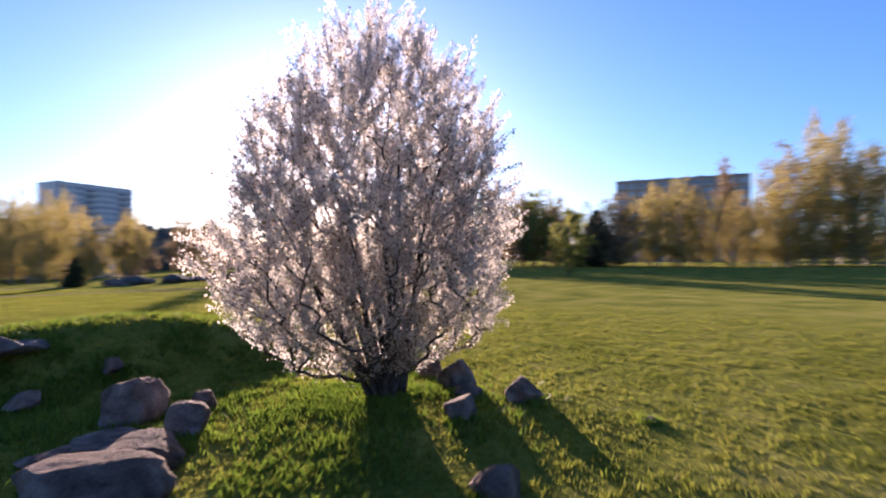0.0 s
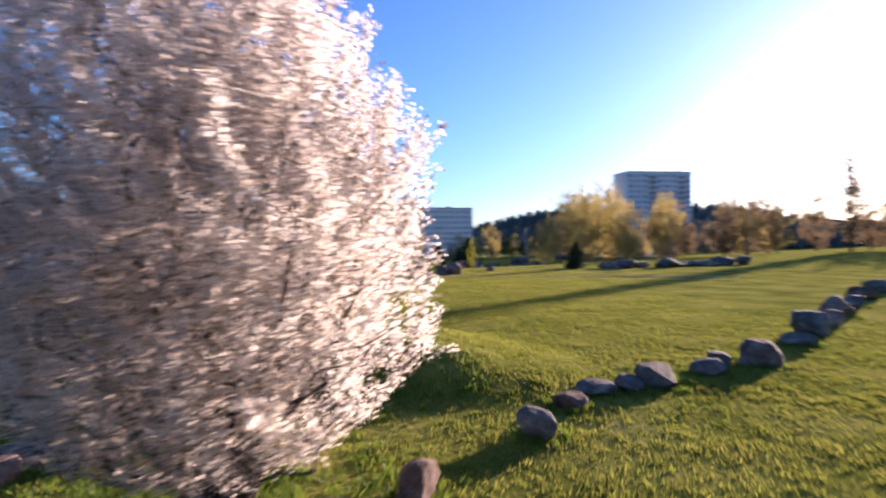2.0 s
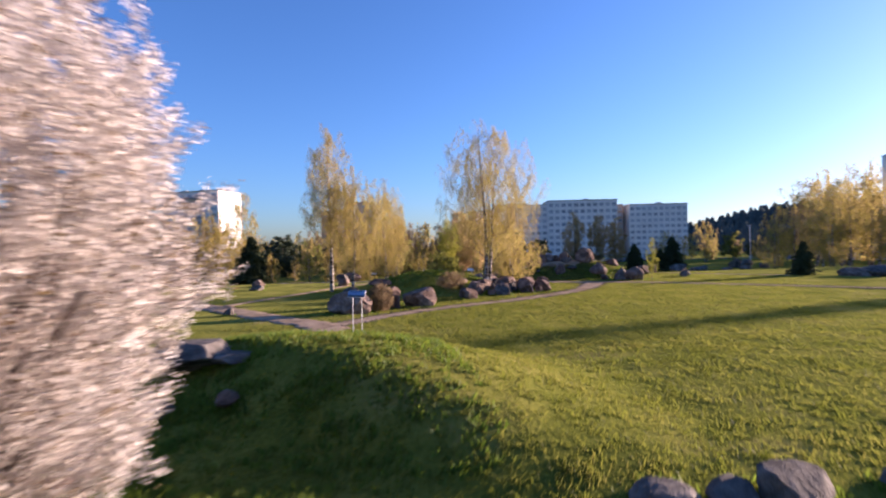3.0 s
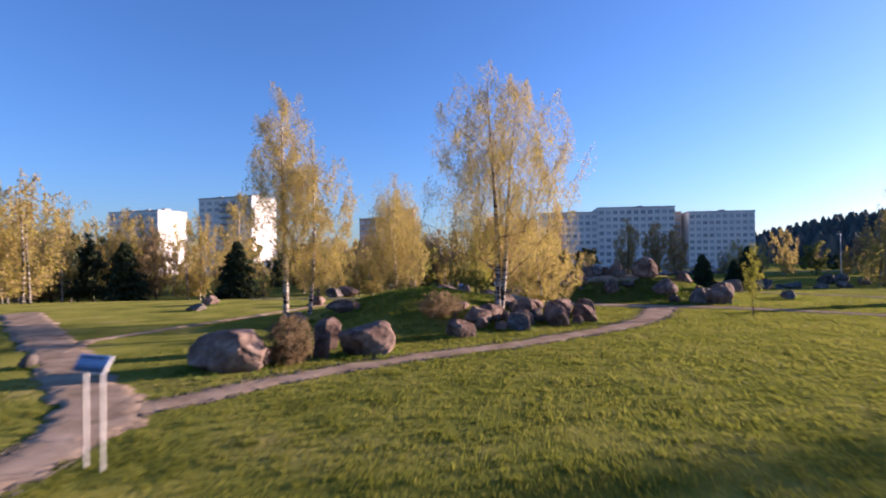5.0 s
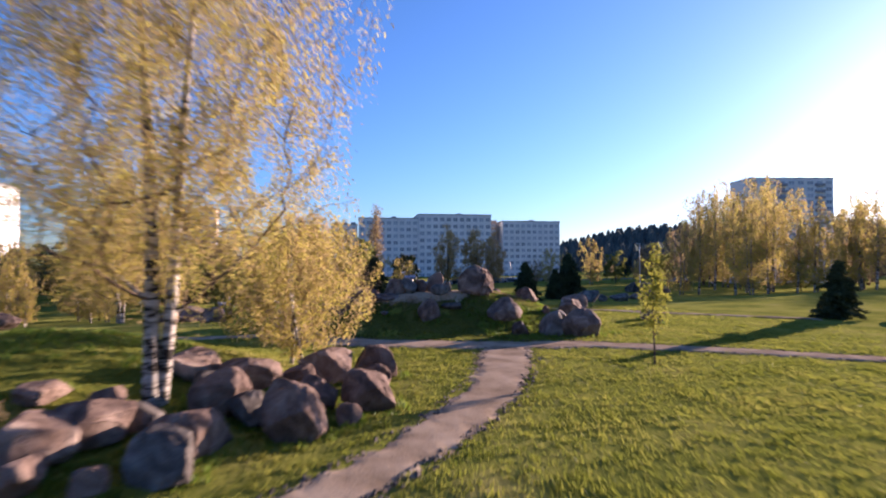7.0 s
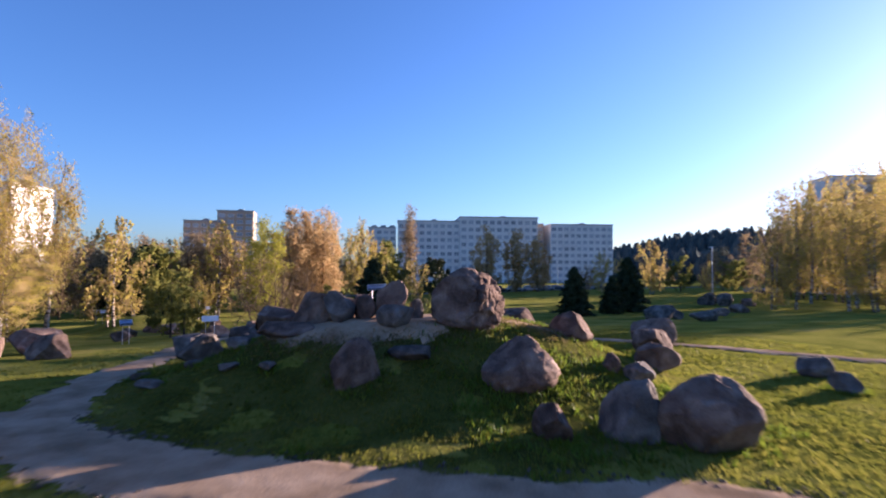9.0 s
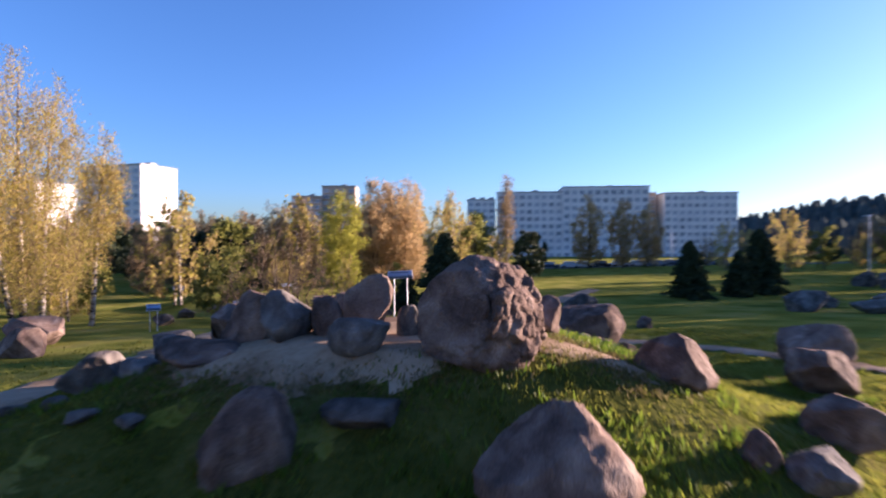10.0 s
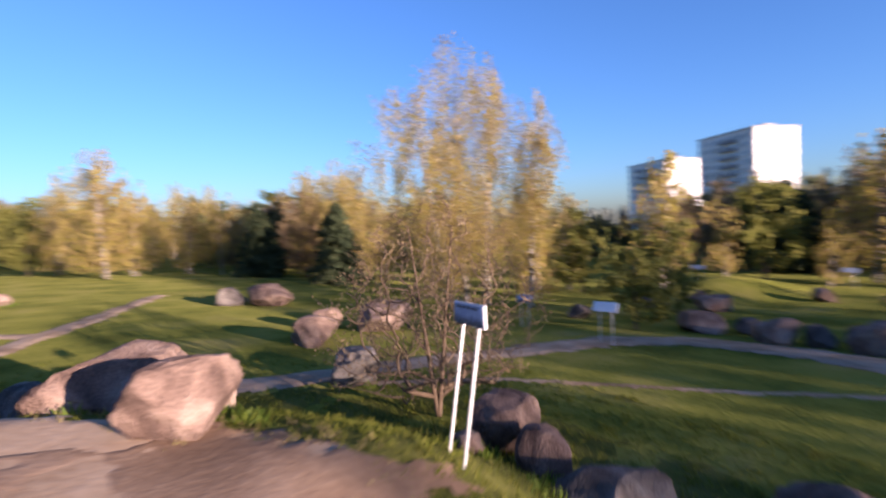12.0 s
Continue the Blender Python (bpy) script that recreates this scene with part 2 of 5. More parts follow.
# ---- ground ----
def axis(lo, hi, fine_lo, fine_hi, step):
    inner = np.arange(fine_lo, fine_hi + 0.001, step)
    left, right, d = [], [], step
    x = fine_lo
    while x > lo:
        d *= 1.18
        x -= d
        left.append(x)
    d, x = step, fine_hi
    while x < hi:
        d *= 1.18
        x += d
        right.append(x)
    return np.concatenate([left[::-1], inner, right])


gx, gy = axis(-2600, 2600, -78, 14, 0.42), axis(-2600, 2600, -4, 62, 0.42)
GX, GY = np.meshgrid(gx, gy, indexing="ij")
rough = np.array([noise.noise(Vector((a * 0.9, b * 0.9, 0))) for a, b in zip(GX.ravel(), GY.ravel())]).reshape(GX.shape)
inside = (GX > -78) & (GX < 14) & (GY > -4) & (GY < 62)
GZ = gz(GX, GY) + np.where(inside, 0.018 * rough, 0)
n0, n1 = GX.shape
idx = np.arange(n0 * n1).reshape(n0, n1)
ground = new("ground", mesh_np("ground", np.stack([GX, GY, GZ], -1).reshape(-1, 3),
    np.stack([idx[:-1, :-1], idx[1:, :-1], idx[1:, 1:], idx[:-1, 1:]], -1).reshape(-1, 4), M_LAWN, True))
tagged(ground, "short green park lawn with low grassy mounds", "ground", kind="structure")


def near_line(x, y, line):
    """Distance of points from a polyline, and the half width there."""
    best, half = np.full(np.shape(x), 1e9), np.ones(np.shape(x))
    for (ax, ay, aw), (bx, by, bw) in zip(line, line[1:]):
        dx, dy = bx - ax, by - ay
        t = np.clip(((x - ax) * dx + (y - ay) * dy) / (dx * dx + dy * dy), 0, 1)
        d = np.hypot(x - ax - t * dx, y - ay - t * dy)
        half = np.where(d < best, (aw + t * (bw - aw)) / 2, half)
        best = np.minimum(best, d)
    return best, half


def sheet(name, field, x0, x1, y0, y1, step, material, label, category, lift=0.03, ragged=0.25):
    """A thin layer on the ground wherever field(x, y) is above 0, with a ragged edge."""
    xs, ys = np.arange(x0, x1, step), np.arange(y0, y1, step)
    X, Y = np.meshgrid(xs, ys, indexing="ij")
    F = field(X, Y)
    near = np.abs(F) < 1.2
    wob = np.zeros(X.shape)
    for i, j in zip(*np.nonzero(near)):
        p = Vector((X[i, j], Y[i, j], 3.7))
        wob[i, j] = noise.noise(p * 1.3) + 0.7 * noise.noise(p * 4.5)
    F = F + ragged * wob
    cell = (F[:-1, :-1] > 0) & (F[1:, :-1] > 0) & (F[1:, 1:] > 0) & (F[:-1, 1:] > 0)
    ids = np.arange(X.size).reshape(X.shape)
    f = np.stack([ids[:-1, :-1], ids[1:, :-1], ids[1:, 1:], ids[:-1, 1:]], -1)[cell]
    z = gz(X, Y) + lift * ease(0, 0.35, F) + 0.006
    used, inv = np.unique(f, return_inverse=True)
    v = np.stack([X, Y, z], -1).reshape(-1, 3)[used]
    ob = new(name, mesh_np(name, v, inv.reshape(-1, 4), material, True))
    return tagged(ob, label, category, kind="structure")


FOOTPATH = [(-16.4, 15.6, 1.3), (-17.8, 15.8, 1.4), (-19.3, 15.8, 1.4), (-21.2, 15.9, 1.3), (-22.5, 17.3, 1.2), (-23.9, 18.6, 1.1), (-25.3, 20.4, 1.15), (-26.9, 23.0, 1.2), (-28.6, 26.4, 1.25), (-31.0, 30.2, 1.35), (-33.3, 33.2, 1.5), (-35.2, 35.1, 1.6), (-38.1, 37.2, 1.9), (-41.1, 39.2, 2.0)]
CROSSPATH = [(-48.4, 31.9, 1.6), (-47.2, 32.1, 1.8), (-45.5, 33.4, 2.0), (-43.9, 35.2, 2.1), (-42.6, 37.2, 2.1), (-41.4, 39.3, 2.0), (-40.1, 42.4, 1.8), (-37.9, 44.8, 1.5), (-35.2, 47.3, 1.4), (-33.2, 48.9, 1.4), (-27.0, 54.0, 1.4), (-20.0, 58.0, 1.4)]
LEFTPATH = [(-45.5, 33.4, 1.6), (-47.2, 32.1, 1.6), (-50.2, 32.0, 1.5), (-53.3, 32.3, 1.5), (-56.7, 33.0, 1.4), (-62.5, 33.3, 1.5), (-68.1, 33.7, 1.8), (-70.4, 35.5, 2.2), (-71.3, 38.5, 2.5), (-70.6, 42.5, 2.8), (-75.8, 46.0, 2.2), (-80.6, 50.3, 2.2), (-86.6, 56.8, 2.2), (-98.0, 66.0, 2.0)]
BRANCH = [(-70.6, 43.0, 2.6), (-66.2, 45.0, 2.1), (-63.6, 46.0, 1.8), (-59.3, 47.9, 1.5), (-55.6, 51.4, 1.3), (-50.0, 54.3, 1.2), (-42.0, 60.0, 1.2)]
GRAVEL = [(-20.2, 15.8, 2.0), (-22.3, 15.0, 1.9), (-23.7, 13.9, 1.8), (-29.1, 10.3, 1.9), (-34.6, 6.3, 2.2), (-45.0, -1.0, 2.4)]
THIN = [(-29.1, 10.3, 0.9), (-32.4, 9.4, 0.8), (-35.9, 11.3, 0.8), (-41.0, 14.1, 0.85), (-47.0, 17.0, 0.9), (-51.7, 21.8, 1.0)]
ASIDE = [(-48.4, 31.9, 1.2), (-49.0, 28.0, 1.0), (-51.7, 22.1, 1.2), (-53.0, 19.7, 1.2), (-55.0, 15.0, 1.1), (-57.0, 10.3, 1.1)]
TRAIL = [(-57.5, 34.0, 0.5), (-60.7, 35.6, 0.45), (-62.7, 37.6, 0.45), (-64.5, 39.4, 0.5), (-68.1, 42.3, 0.5)]


def lined(*lines):
    def field(x, y):
        out = np.full(np.shape(x), -9.0)
        for line in lines:
            d, half = near_line(x, y, line)
            out = np.maximum(out, half - d)
        return out
    return field


EARTH = [(-47.3, 41.2), (-47.5, 40.5), (-47.7, 39.4), (-48.1, 38.1), (-48.8, 36.7), (-49.8, 36.2), (-51.0, 36.6), (-52.2, 37.6), (-53.2, 38.6), (-54.1, 39.6), (-54.6, 40.4), (-54.9, 41.6), (-54.6, 42.7), (-53.4, 43.3), (-52.0, 43.7), (-51.0, 43.5), (-50.3, 43.2), (-49.5, 42.9), (-48.8, 43.2), (-48.2, 43.8), (-47.4, 44.1), (-47.1, 43.6), (-47.8, 42.9), (-47.8, 42.1)]


def plateau(x, y):
    """How far inside the bare earth a place lies; below 0 outside, and round the tuft at the huge boulder's foot."""
    d, _ = near_line(x, y, [(*p, 1) for p in EARTH + EARTH[:1]])
    odd = np.zeros(np.shape(x), bool)
    for (ax, ay), (bx, by) in zip(EARTH, EARTH[1:] + EARTH[:1]):
        odd ^= ((ay > y) != (by > y)) & (x < (bx - ax) * (y - ay) / (by - ay + 1e-12) + ax)
    return np.minimum(np.where(odd, d, -d), np.hypot(x + 47.3, y - 42.1) - 0.75)


ALL_PATHS = lined(FOOTPATH, CROSSPATH, LEFTPATH, BRANCH, GRAVEL, THIN, ASIDE, TRAIL)
sheet("path_1", lined(FOOTPATH), -43, -14, 12, 42, 0.075, M_PATH, "pale trodden gravel footpath through the lawn", "path")
sheet("path_2", lined(CROSSPATH), -51, -19, 29, 60, 0.085, M_PATH, "pale trodden path round the foot of the mound", "path", 0.04)
sheet("path_3", lined(LEFTPATH), -100, -46, 29, 66, 0.13, M_PATH, "grey asphalt park path behind the mound", "path", 0.045)
sheet("path_4", lined(BRANCH), -73, -41, 42, 62, 0.18, M_PATH, "narrow grey path branching across the lawn", "path", 0.05)
sheet("path_5", lined(GRAVEL), -47, -18, -3, 17, 0.09, M_PATH, "pinkish gravel path at the lawn's edge", "path", 0.05)
sheet("path_6", lined(THIN, ASIDE), -59, -27, 8, 33, 0.1, M_PATH, "thin pale trodden track in the grass", "path", 0.055, 0.15)
sheet("path_7", lined(TRAIL), -70, -56, 33, 44, 0.12, M_DIRT, "faint narrow dirt track in the grass", "path", 0.035, 0.12)
sheet("road", lined([(-138, 40, 7), (-148, 72, 7), (-158, 105, 7), (-168, 140, 7), (-170, 180, 7)]), -180, -130, 36, 184, 0.9, M_ASPHALT, "grey asphalt road with parked cars", "road", 0.06)
sheet("earth_patch", plateau, -56, -42, 34, 46, 0.08, M_DIRT, "bare trodden sandy earth on the mound", "earth", 0.03, 0.3)

# darkened grass sheet over the whole mound, standing in for its deep shade
sheet("mound_turf", lambda x, y: 5 * (knoll(x, y, -50.8, 40.2, 10.5, 10.5, 1.0) - 0.06), -62, -40, 29, 52, 0.12, M_SHADED_TURF, "rough turf over the boulder mound, darkened for the mound's shade", "turf", 0.0, 0.2)

BANK = [(-52.2, 39.4, 1.2), (-53.3, 40.2, 2.2), (-53.6, 41.4, 3.0), (-53.2, 42.6, 2.6), (-52.0, 43.3, 1.2)]
sheet("earth_bank", lined(BANK), -57, -49, 37, 46, 0.08, M_SOIL, "dark brown trodden soil on the mound's bank", "earth", 0.034, 0.7)


# ---- buildings ----
def slab(name, label, cx, cy, turn, width, depth, z0, z1, storeys, columns, wall, wide=0.62, tall=0.52, loggias=(), side_columns=0, roof_boxes=3):
    """A tower block. Its front faces local -y; turn: degrees; every window is a part of its own with frame and pane."""
    root = new(name)
    root.matrix_world = pose(cx, cy, z0, 0, 0, turn)
    h, w = z1 - z0, width / 2
    bm = box(bmesh.new(), -w, 0, 0, w, depth, h)
    part("wall", bm, wall, root)
    bm = bmesh.new()
    box(bm, -w - 0.25, -0.25, h, w + 0.25, depth + 0.25, h + 0.4)
    roof = part("roof", bm, M_ROOF, root)
    for i in range(roof_boxes):
        x = -w + width * (i + 0.6) / roof_boxes
        part("roof_hut", box(bmesh.new(), x - 1.1, depth * 0.4, h + 0.3, x + 1.1, depth * 0.6, h + 1.5), M_ROOF, roof)
    sh, cw = (h - 1.2) / storeys, width / columns
    pane = box(bmesh.new(), -cw * wide / 2, -0.05, -sh * tall / 2, cw * wide / 2, 0.10, sh * tall / 2)
    me_pane = bpy.data.meshes.new("window")
    pane.to_mesh(me_pane)
    pane.free()
    me_pane.materials.append(M_GLASS)
    fr = bmesh.new()
    a, b, t = cw * wide / 2, sh * tall / 2, 0.12
    for x0, x1, y0, y1 in ((-a - t, a + t, b, b + t), (-a - t, a + t, -b - t, -b), (-a - t, -a, -b, b), (a, a + t, -b, b), (-t / 2, t / 2, -b, b)):
        box(fr, x0, -0.12, y0, x1, 0.02, y1)
    me_fr = bpy.data.meshes.new("window_frame")
    fr.to_mesh(me_fr)
    fr.free()
    me_fr.materials.append(M_PANEL)
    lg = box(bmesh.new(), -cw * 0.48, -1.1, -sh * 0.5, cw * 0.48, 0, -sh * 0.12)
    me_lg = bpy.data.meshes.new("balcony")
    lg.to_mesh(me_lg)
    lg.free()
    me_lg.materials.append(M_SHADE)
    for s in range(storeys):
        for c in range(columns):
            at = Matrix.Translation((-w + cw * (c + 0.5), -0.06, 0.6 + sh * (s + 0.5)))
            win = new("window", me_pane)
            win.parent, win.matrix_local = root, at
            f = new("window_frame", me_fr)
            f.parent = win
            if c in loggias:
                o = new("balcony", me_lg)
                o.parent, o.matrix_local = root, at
        for c in range(side_columns):
            for side in (-1, 1):
                win = new("window", me_pane)
                win.parent = root
                win.matrix_local = Matrix.Translation((side * (w + 0.06), depth * (c + 0.5) / side_columns, 0.6 + sh * (s + 0.5))) @ pose(0, 0, 0, 0, 0, 90 * side)
    return tagged(root, label, "apartment building")


BLOCKS = "long white panel block"
slab("apartment_building", "long pale panel apartment block in shade, many windows", -260.5, 110.2, 75, 27.7, 14, -5, 24.0, 9, 9, M_PANEL, roof_boxes=1)["group"] = BLOCKS
slab("apartment_building", "tall middle section of the pale panel block", -250.5, 140.0, 75, 35, 20, -5, 25.8, 9, 11, M_PANEL, roof_boxes=1)["group"] = BLOCKS
slab("apartment_building", "recessed tan brick stair section of the panel block", -253.0, 159.0, 75, 9, 10, -5, 23.6, 9, 3, M_BRICK, roof_boxes=1)["group"] = BLOCKS
slab("apartment_building", "end section of the pale panel block with small windows", -242.5, 177.8, 75, 29, 18, -5, 23.1, 9, 10, M_PANEL, roof_boxes=1)["group"] = BLOCKS
slab("apartment_building", "tall white tower block with dark loggia columns", -181.1, 282.0, 66, 40, 16, -4, 42.2, 15, 9, M_PANEL, loggias=(3, 7), roof_boxes=5)
slab("apartment_building", "white tower block, sunlit end wall, dark balconies", -227.0, -41.2, 62, 27, 14, -5, 27.4, 12, 7, M_PANEL, loggias=(3, 4), side_columns=3)
slab("apartment_building", "lower white tower block with a sunlit end wall", -255.4, -88.1, 62, 30, 15, -5, 24.4, 10, 7, M_PANEL, loggias=(2, 4), side_columns=3)
slab("apartment_building", "tan brick tower block rising above the trees", -287.0, 29.0, 84, 15, 14, -6, 28.0, 12, 4, M_BRICK, side_columns=3, roof_boxes=1)
slab("apartment_building", "lower tan brick tower block behind the trees", -284.0, 15.0, 84, 13, 12, -6, 23.0, 10, 4, M_BRICK, side_columns=3, roof_boxes=1)
slab("apartment_building", "low white block showing between the trees", -266.8, 90.6, 78, 12, 12, -5, 21.0, 9, 4, M_PANEL, side_columns=2)
slab("apartment_building", "brick apartment block with blue-glazed upper floors", 108.9, 246.0, -24, 56, 14, 0, 38.0, 10, 12, M_BRICK, side_columns=3, roof_boxes=4)
slab("apartment_building", "white low house behind the birches", -110.1, 165.5, 50, 26, 10, -3, 3.6, 2, 6, M_PANEL, roof_boxes=1)

# ---- far woods on the hill ----
rng = np.random.default_rng(7)


def woods(name, xs, ys, hmin, hmax, label):
    n = len(xs)
    sides = 6
    a = np.linspace(0, 2 * math.pi, sides, endpoint=False)
    h = rng.uniform(hmin, hmax, n)
    z = gz(xs, ys)
    v = np.zeros((n, 3, sides, 3))
    for k, (f, r) in enumerate(((0.0, 0.20), (0.55, 0.24), (1.0, 0.05))):
        rad = h[:, None] * r * rng.uniform(0.6, 1.3, (n, sides))
        v[:, k, :, 0] = xs[:, None] + rad * np.cos(a)
        v[:, k, :, 1] = ys[:, None] + rad * np.sin(a)
        v[:, k, :, 2] = z[:, None] + h[:, None] * (f + rng.uniform(-0.06, 0.06, (n, sides)))
    base = (np.arange(n) * 3 * sides)[:, None, None]
    k = np.arange(2)[None, :, None] * sides
    i = np.arange(sides)[None, None, :]
    j = (i + 1) % sides
    f = np.stack([base + k + i, base + k + j, base + k + sides + j, base + k + sides + i], -1).reshape(-1, 4)
    ob = new(name, mesh_np(name, v.reshape(-1, 3), f, M_HAZED_WOODS, True))
    return tagged(ob, label, "woods", kind="stuff")


q = rng.uniform(0, 1, (2, 3000))
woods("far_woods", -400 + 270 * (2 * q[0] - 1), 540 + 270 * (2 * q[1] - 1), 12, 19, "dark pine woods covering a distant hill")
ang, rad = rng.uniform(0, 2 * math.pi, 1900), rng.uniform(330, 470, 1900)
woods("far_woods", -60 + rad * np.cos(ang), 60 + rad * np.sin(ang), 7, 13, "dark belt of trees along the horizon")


# ---- trees ----
def tubes(pos, parent, rad, sides=5):
    """Tapered limbs from every node to its parent."""
    k = np.nonzero(parent >= 0)[0]
    a, b = pos[parent[k]], pos[k]
    d = b - a
    ln = np.linalg.norm(d, axis=1, keepdims=True) + 1e-9
    d = d / ln
    ref = np.where(np.abs(d[:, 2:3]) > 0.9, [[1.0, 0, 0]], [[0, 0, 1.0]])
    u = np.cross(d, ref)
    u /= np.linalg.norm(u, axis=1, keepdims=True)
    w = np.cross(d, u)
    t = np.linspace(0, 2 * math.pi, sides, endpoint=False)
    ring = u[:, None] * np.cos(t)[None, :, None] + w[:, None] * np.sin(t)[None, :, None]
    r0, r1 = np.minimum(rad[parent[k]], rad[k] * 1.6), rad[k]
    v = np.stack([a[:, None] + ring * r0[:, None, None], (b + d * r1[:, None] * 0.3)[:, None] + ring * r1[:, None, None]], 1)
    base = (np.arange(len(k)) * 2 * sides)[:, None]
    i = np.arange(sides)[None]
    j = (i + 1) % sides
    f = np.stack([base + i, base + j, base + sides + j, base + sides + i], -1).reshape(-1, 4)
    return v.reshape(-1, 3), f


def flakes(r, pos, size, stretch=1.5, hang=0.0, corners=4):
    """A small diamond-shaped leaf at every point, turned at random; hang: how much it hangs down."""
    n = len(pos)
    u = r.normal(size=(n, 3))
    u[:, 2] -= hang * 2
    u /= np.linalg.norm(u, axis=1, keepdims=True)
    w = np.cross(u, r.normal(size=(n, 3)))
    w /= np.linalg.norm(w, axis=1, keepdims=True) + 1e-9
    s = (size * r.uniform(0.6, 1.4, n))[:, None]
    fold = np.cross(u, w) * s * 0.25
    if corners == 3:
        v = np.stack([pos - u * s * stretch / 2 + w * s * 0.6, pos - u * s * stretch / 2 - w * s * 0.6, pos + u * s * stretch * 0.7], 1)
        return v.reshape(-1, 3), np.arange(3 * n).reshape(n, 3)
    v = np.stack([pos - u * s * stretch / 2, pos + w * s / 2 + fold, pos + u * s * stretch / 2, pos - w * s / 2 + fold], 1)
    return v.reshape(-1, 3), np.arange(4 * n).reshape(n, 4)


def grow(r, stems, targets, rise=0.6, tip=0.006, power=0.5, bend=0.15, steps=4, top=0.3):
    """Limbs that reach from the stems to every target, each from the fittest place on what has grown so far."""
    pos, parent = [], []
    for line in stems:
        last = -1
        for p in line:
            pos.append(np.array(p, float))
            parent.append(last)
            last = len(pos) - 1
    start = len(pos)
    foot = np.array(stems[0][0], float)
    P = np.zeros((start + len(targets) * steps, 3))
    P[:start] = pos
    n = start
    order = np.argsort(np.linalg.norm(targets - foot, axis=1) + r.uniform(0, 1.0, len(targets)))
    for i in order:
        t = targets[i]
        d = t - P[:n]
        hor = np.hypot(d[:, 0], d[:, 1])
        cost = np.linalg.norm(d, axis=1) + 3.0 * np.maximum(0, rise * hor - d[:, 2]) + (P[:n, 2] < foot[2] + top) * 3.0
        k = int(np.argmin(cost))
        a = P[k]
        side = r.normal(size=3) * bend * np.linalg.norm(t - a)
        last = k
        for s in range(1, steps + 1):
            f = s / steps
            P[n] = a + (t - a) * f + side * f * (1 - f) * 2 + np.array([0, 0, -0.25 * rise * np.linalg.norm((t - a)[:2]) * f * (1 - f)])
            parent.append(last)
            last = n
            n += 1
    parent = np.array(parent)
    P = P[:n]
    load = np.zeros(n)
    kids = np.bincount(parent[parent >= 0], minlength=n)
    load[kids == 0] = 1
    for i in range(n - 1, -1, -1):
        if parent[i] >= 0:
            load[parent[i]] += load[i]
    return P, parent, tip * np.maximum(load, 1) ** power, start, kids


def tree_thing(name, label, wood, crowns, category="tree", group=""):
    root = new(name)
    for nm, me in (wood, *crowns):
        part(nm, me, None, root)
    return tagged(root, label, category, group)


def egg(r, n, profile, lean=(0, 0), shell=0.55, lumpy=0.22):
    """Points in a crown; profile: rows of height and radius. Denser towards the outside."""
    hs, rs = np.array(profile, float).T
    zz = r.uniform(hs[0], hs[-1], n * 4)
    keep = r.uniform(0, rs.max() ** 2, n * 4) < np.interp(zz, hs, rs) ** 2
    zz = zz[keep][:n]
    a = r.uniform(0, 2 * math.pi, len(zz))
    lump = 1 + lumpy * np.sin(3 * a + zz * 1.1) * np.sin(1.7 * zz + a)
    rad = np.interp(zz, hs, rs) * lump * r.uniform(0, 1, len(zz)) ** shell
    f = (zz - hs[0]) / (hs[-1] - hs[0])
    return np.stack([rad * np.cos(a) + lean[0] * f, rad * np.sin(a) + lean[1] * f, zz], 1)


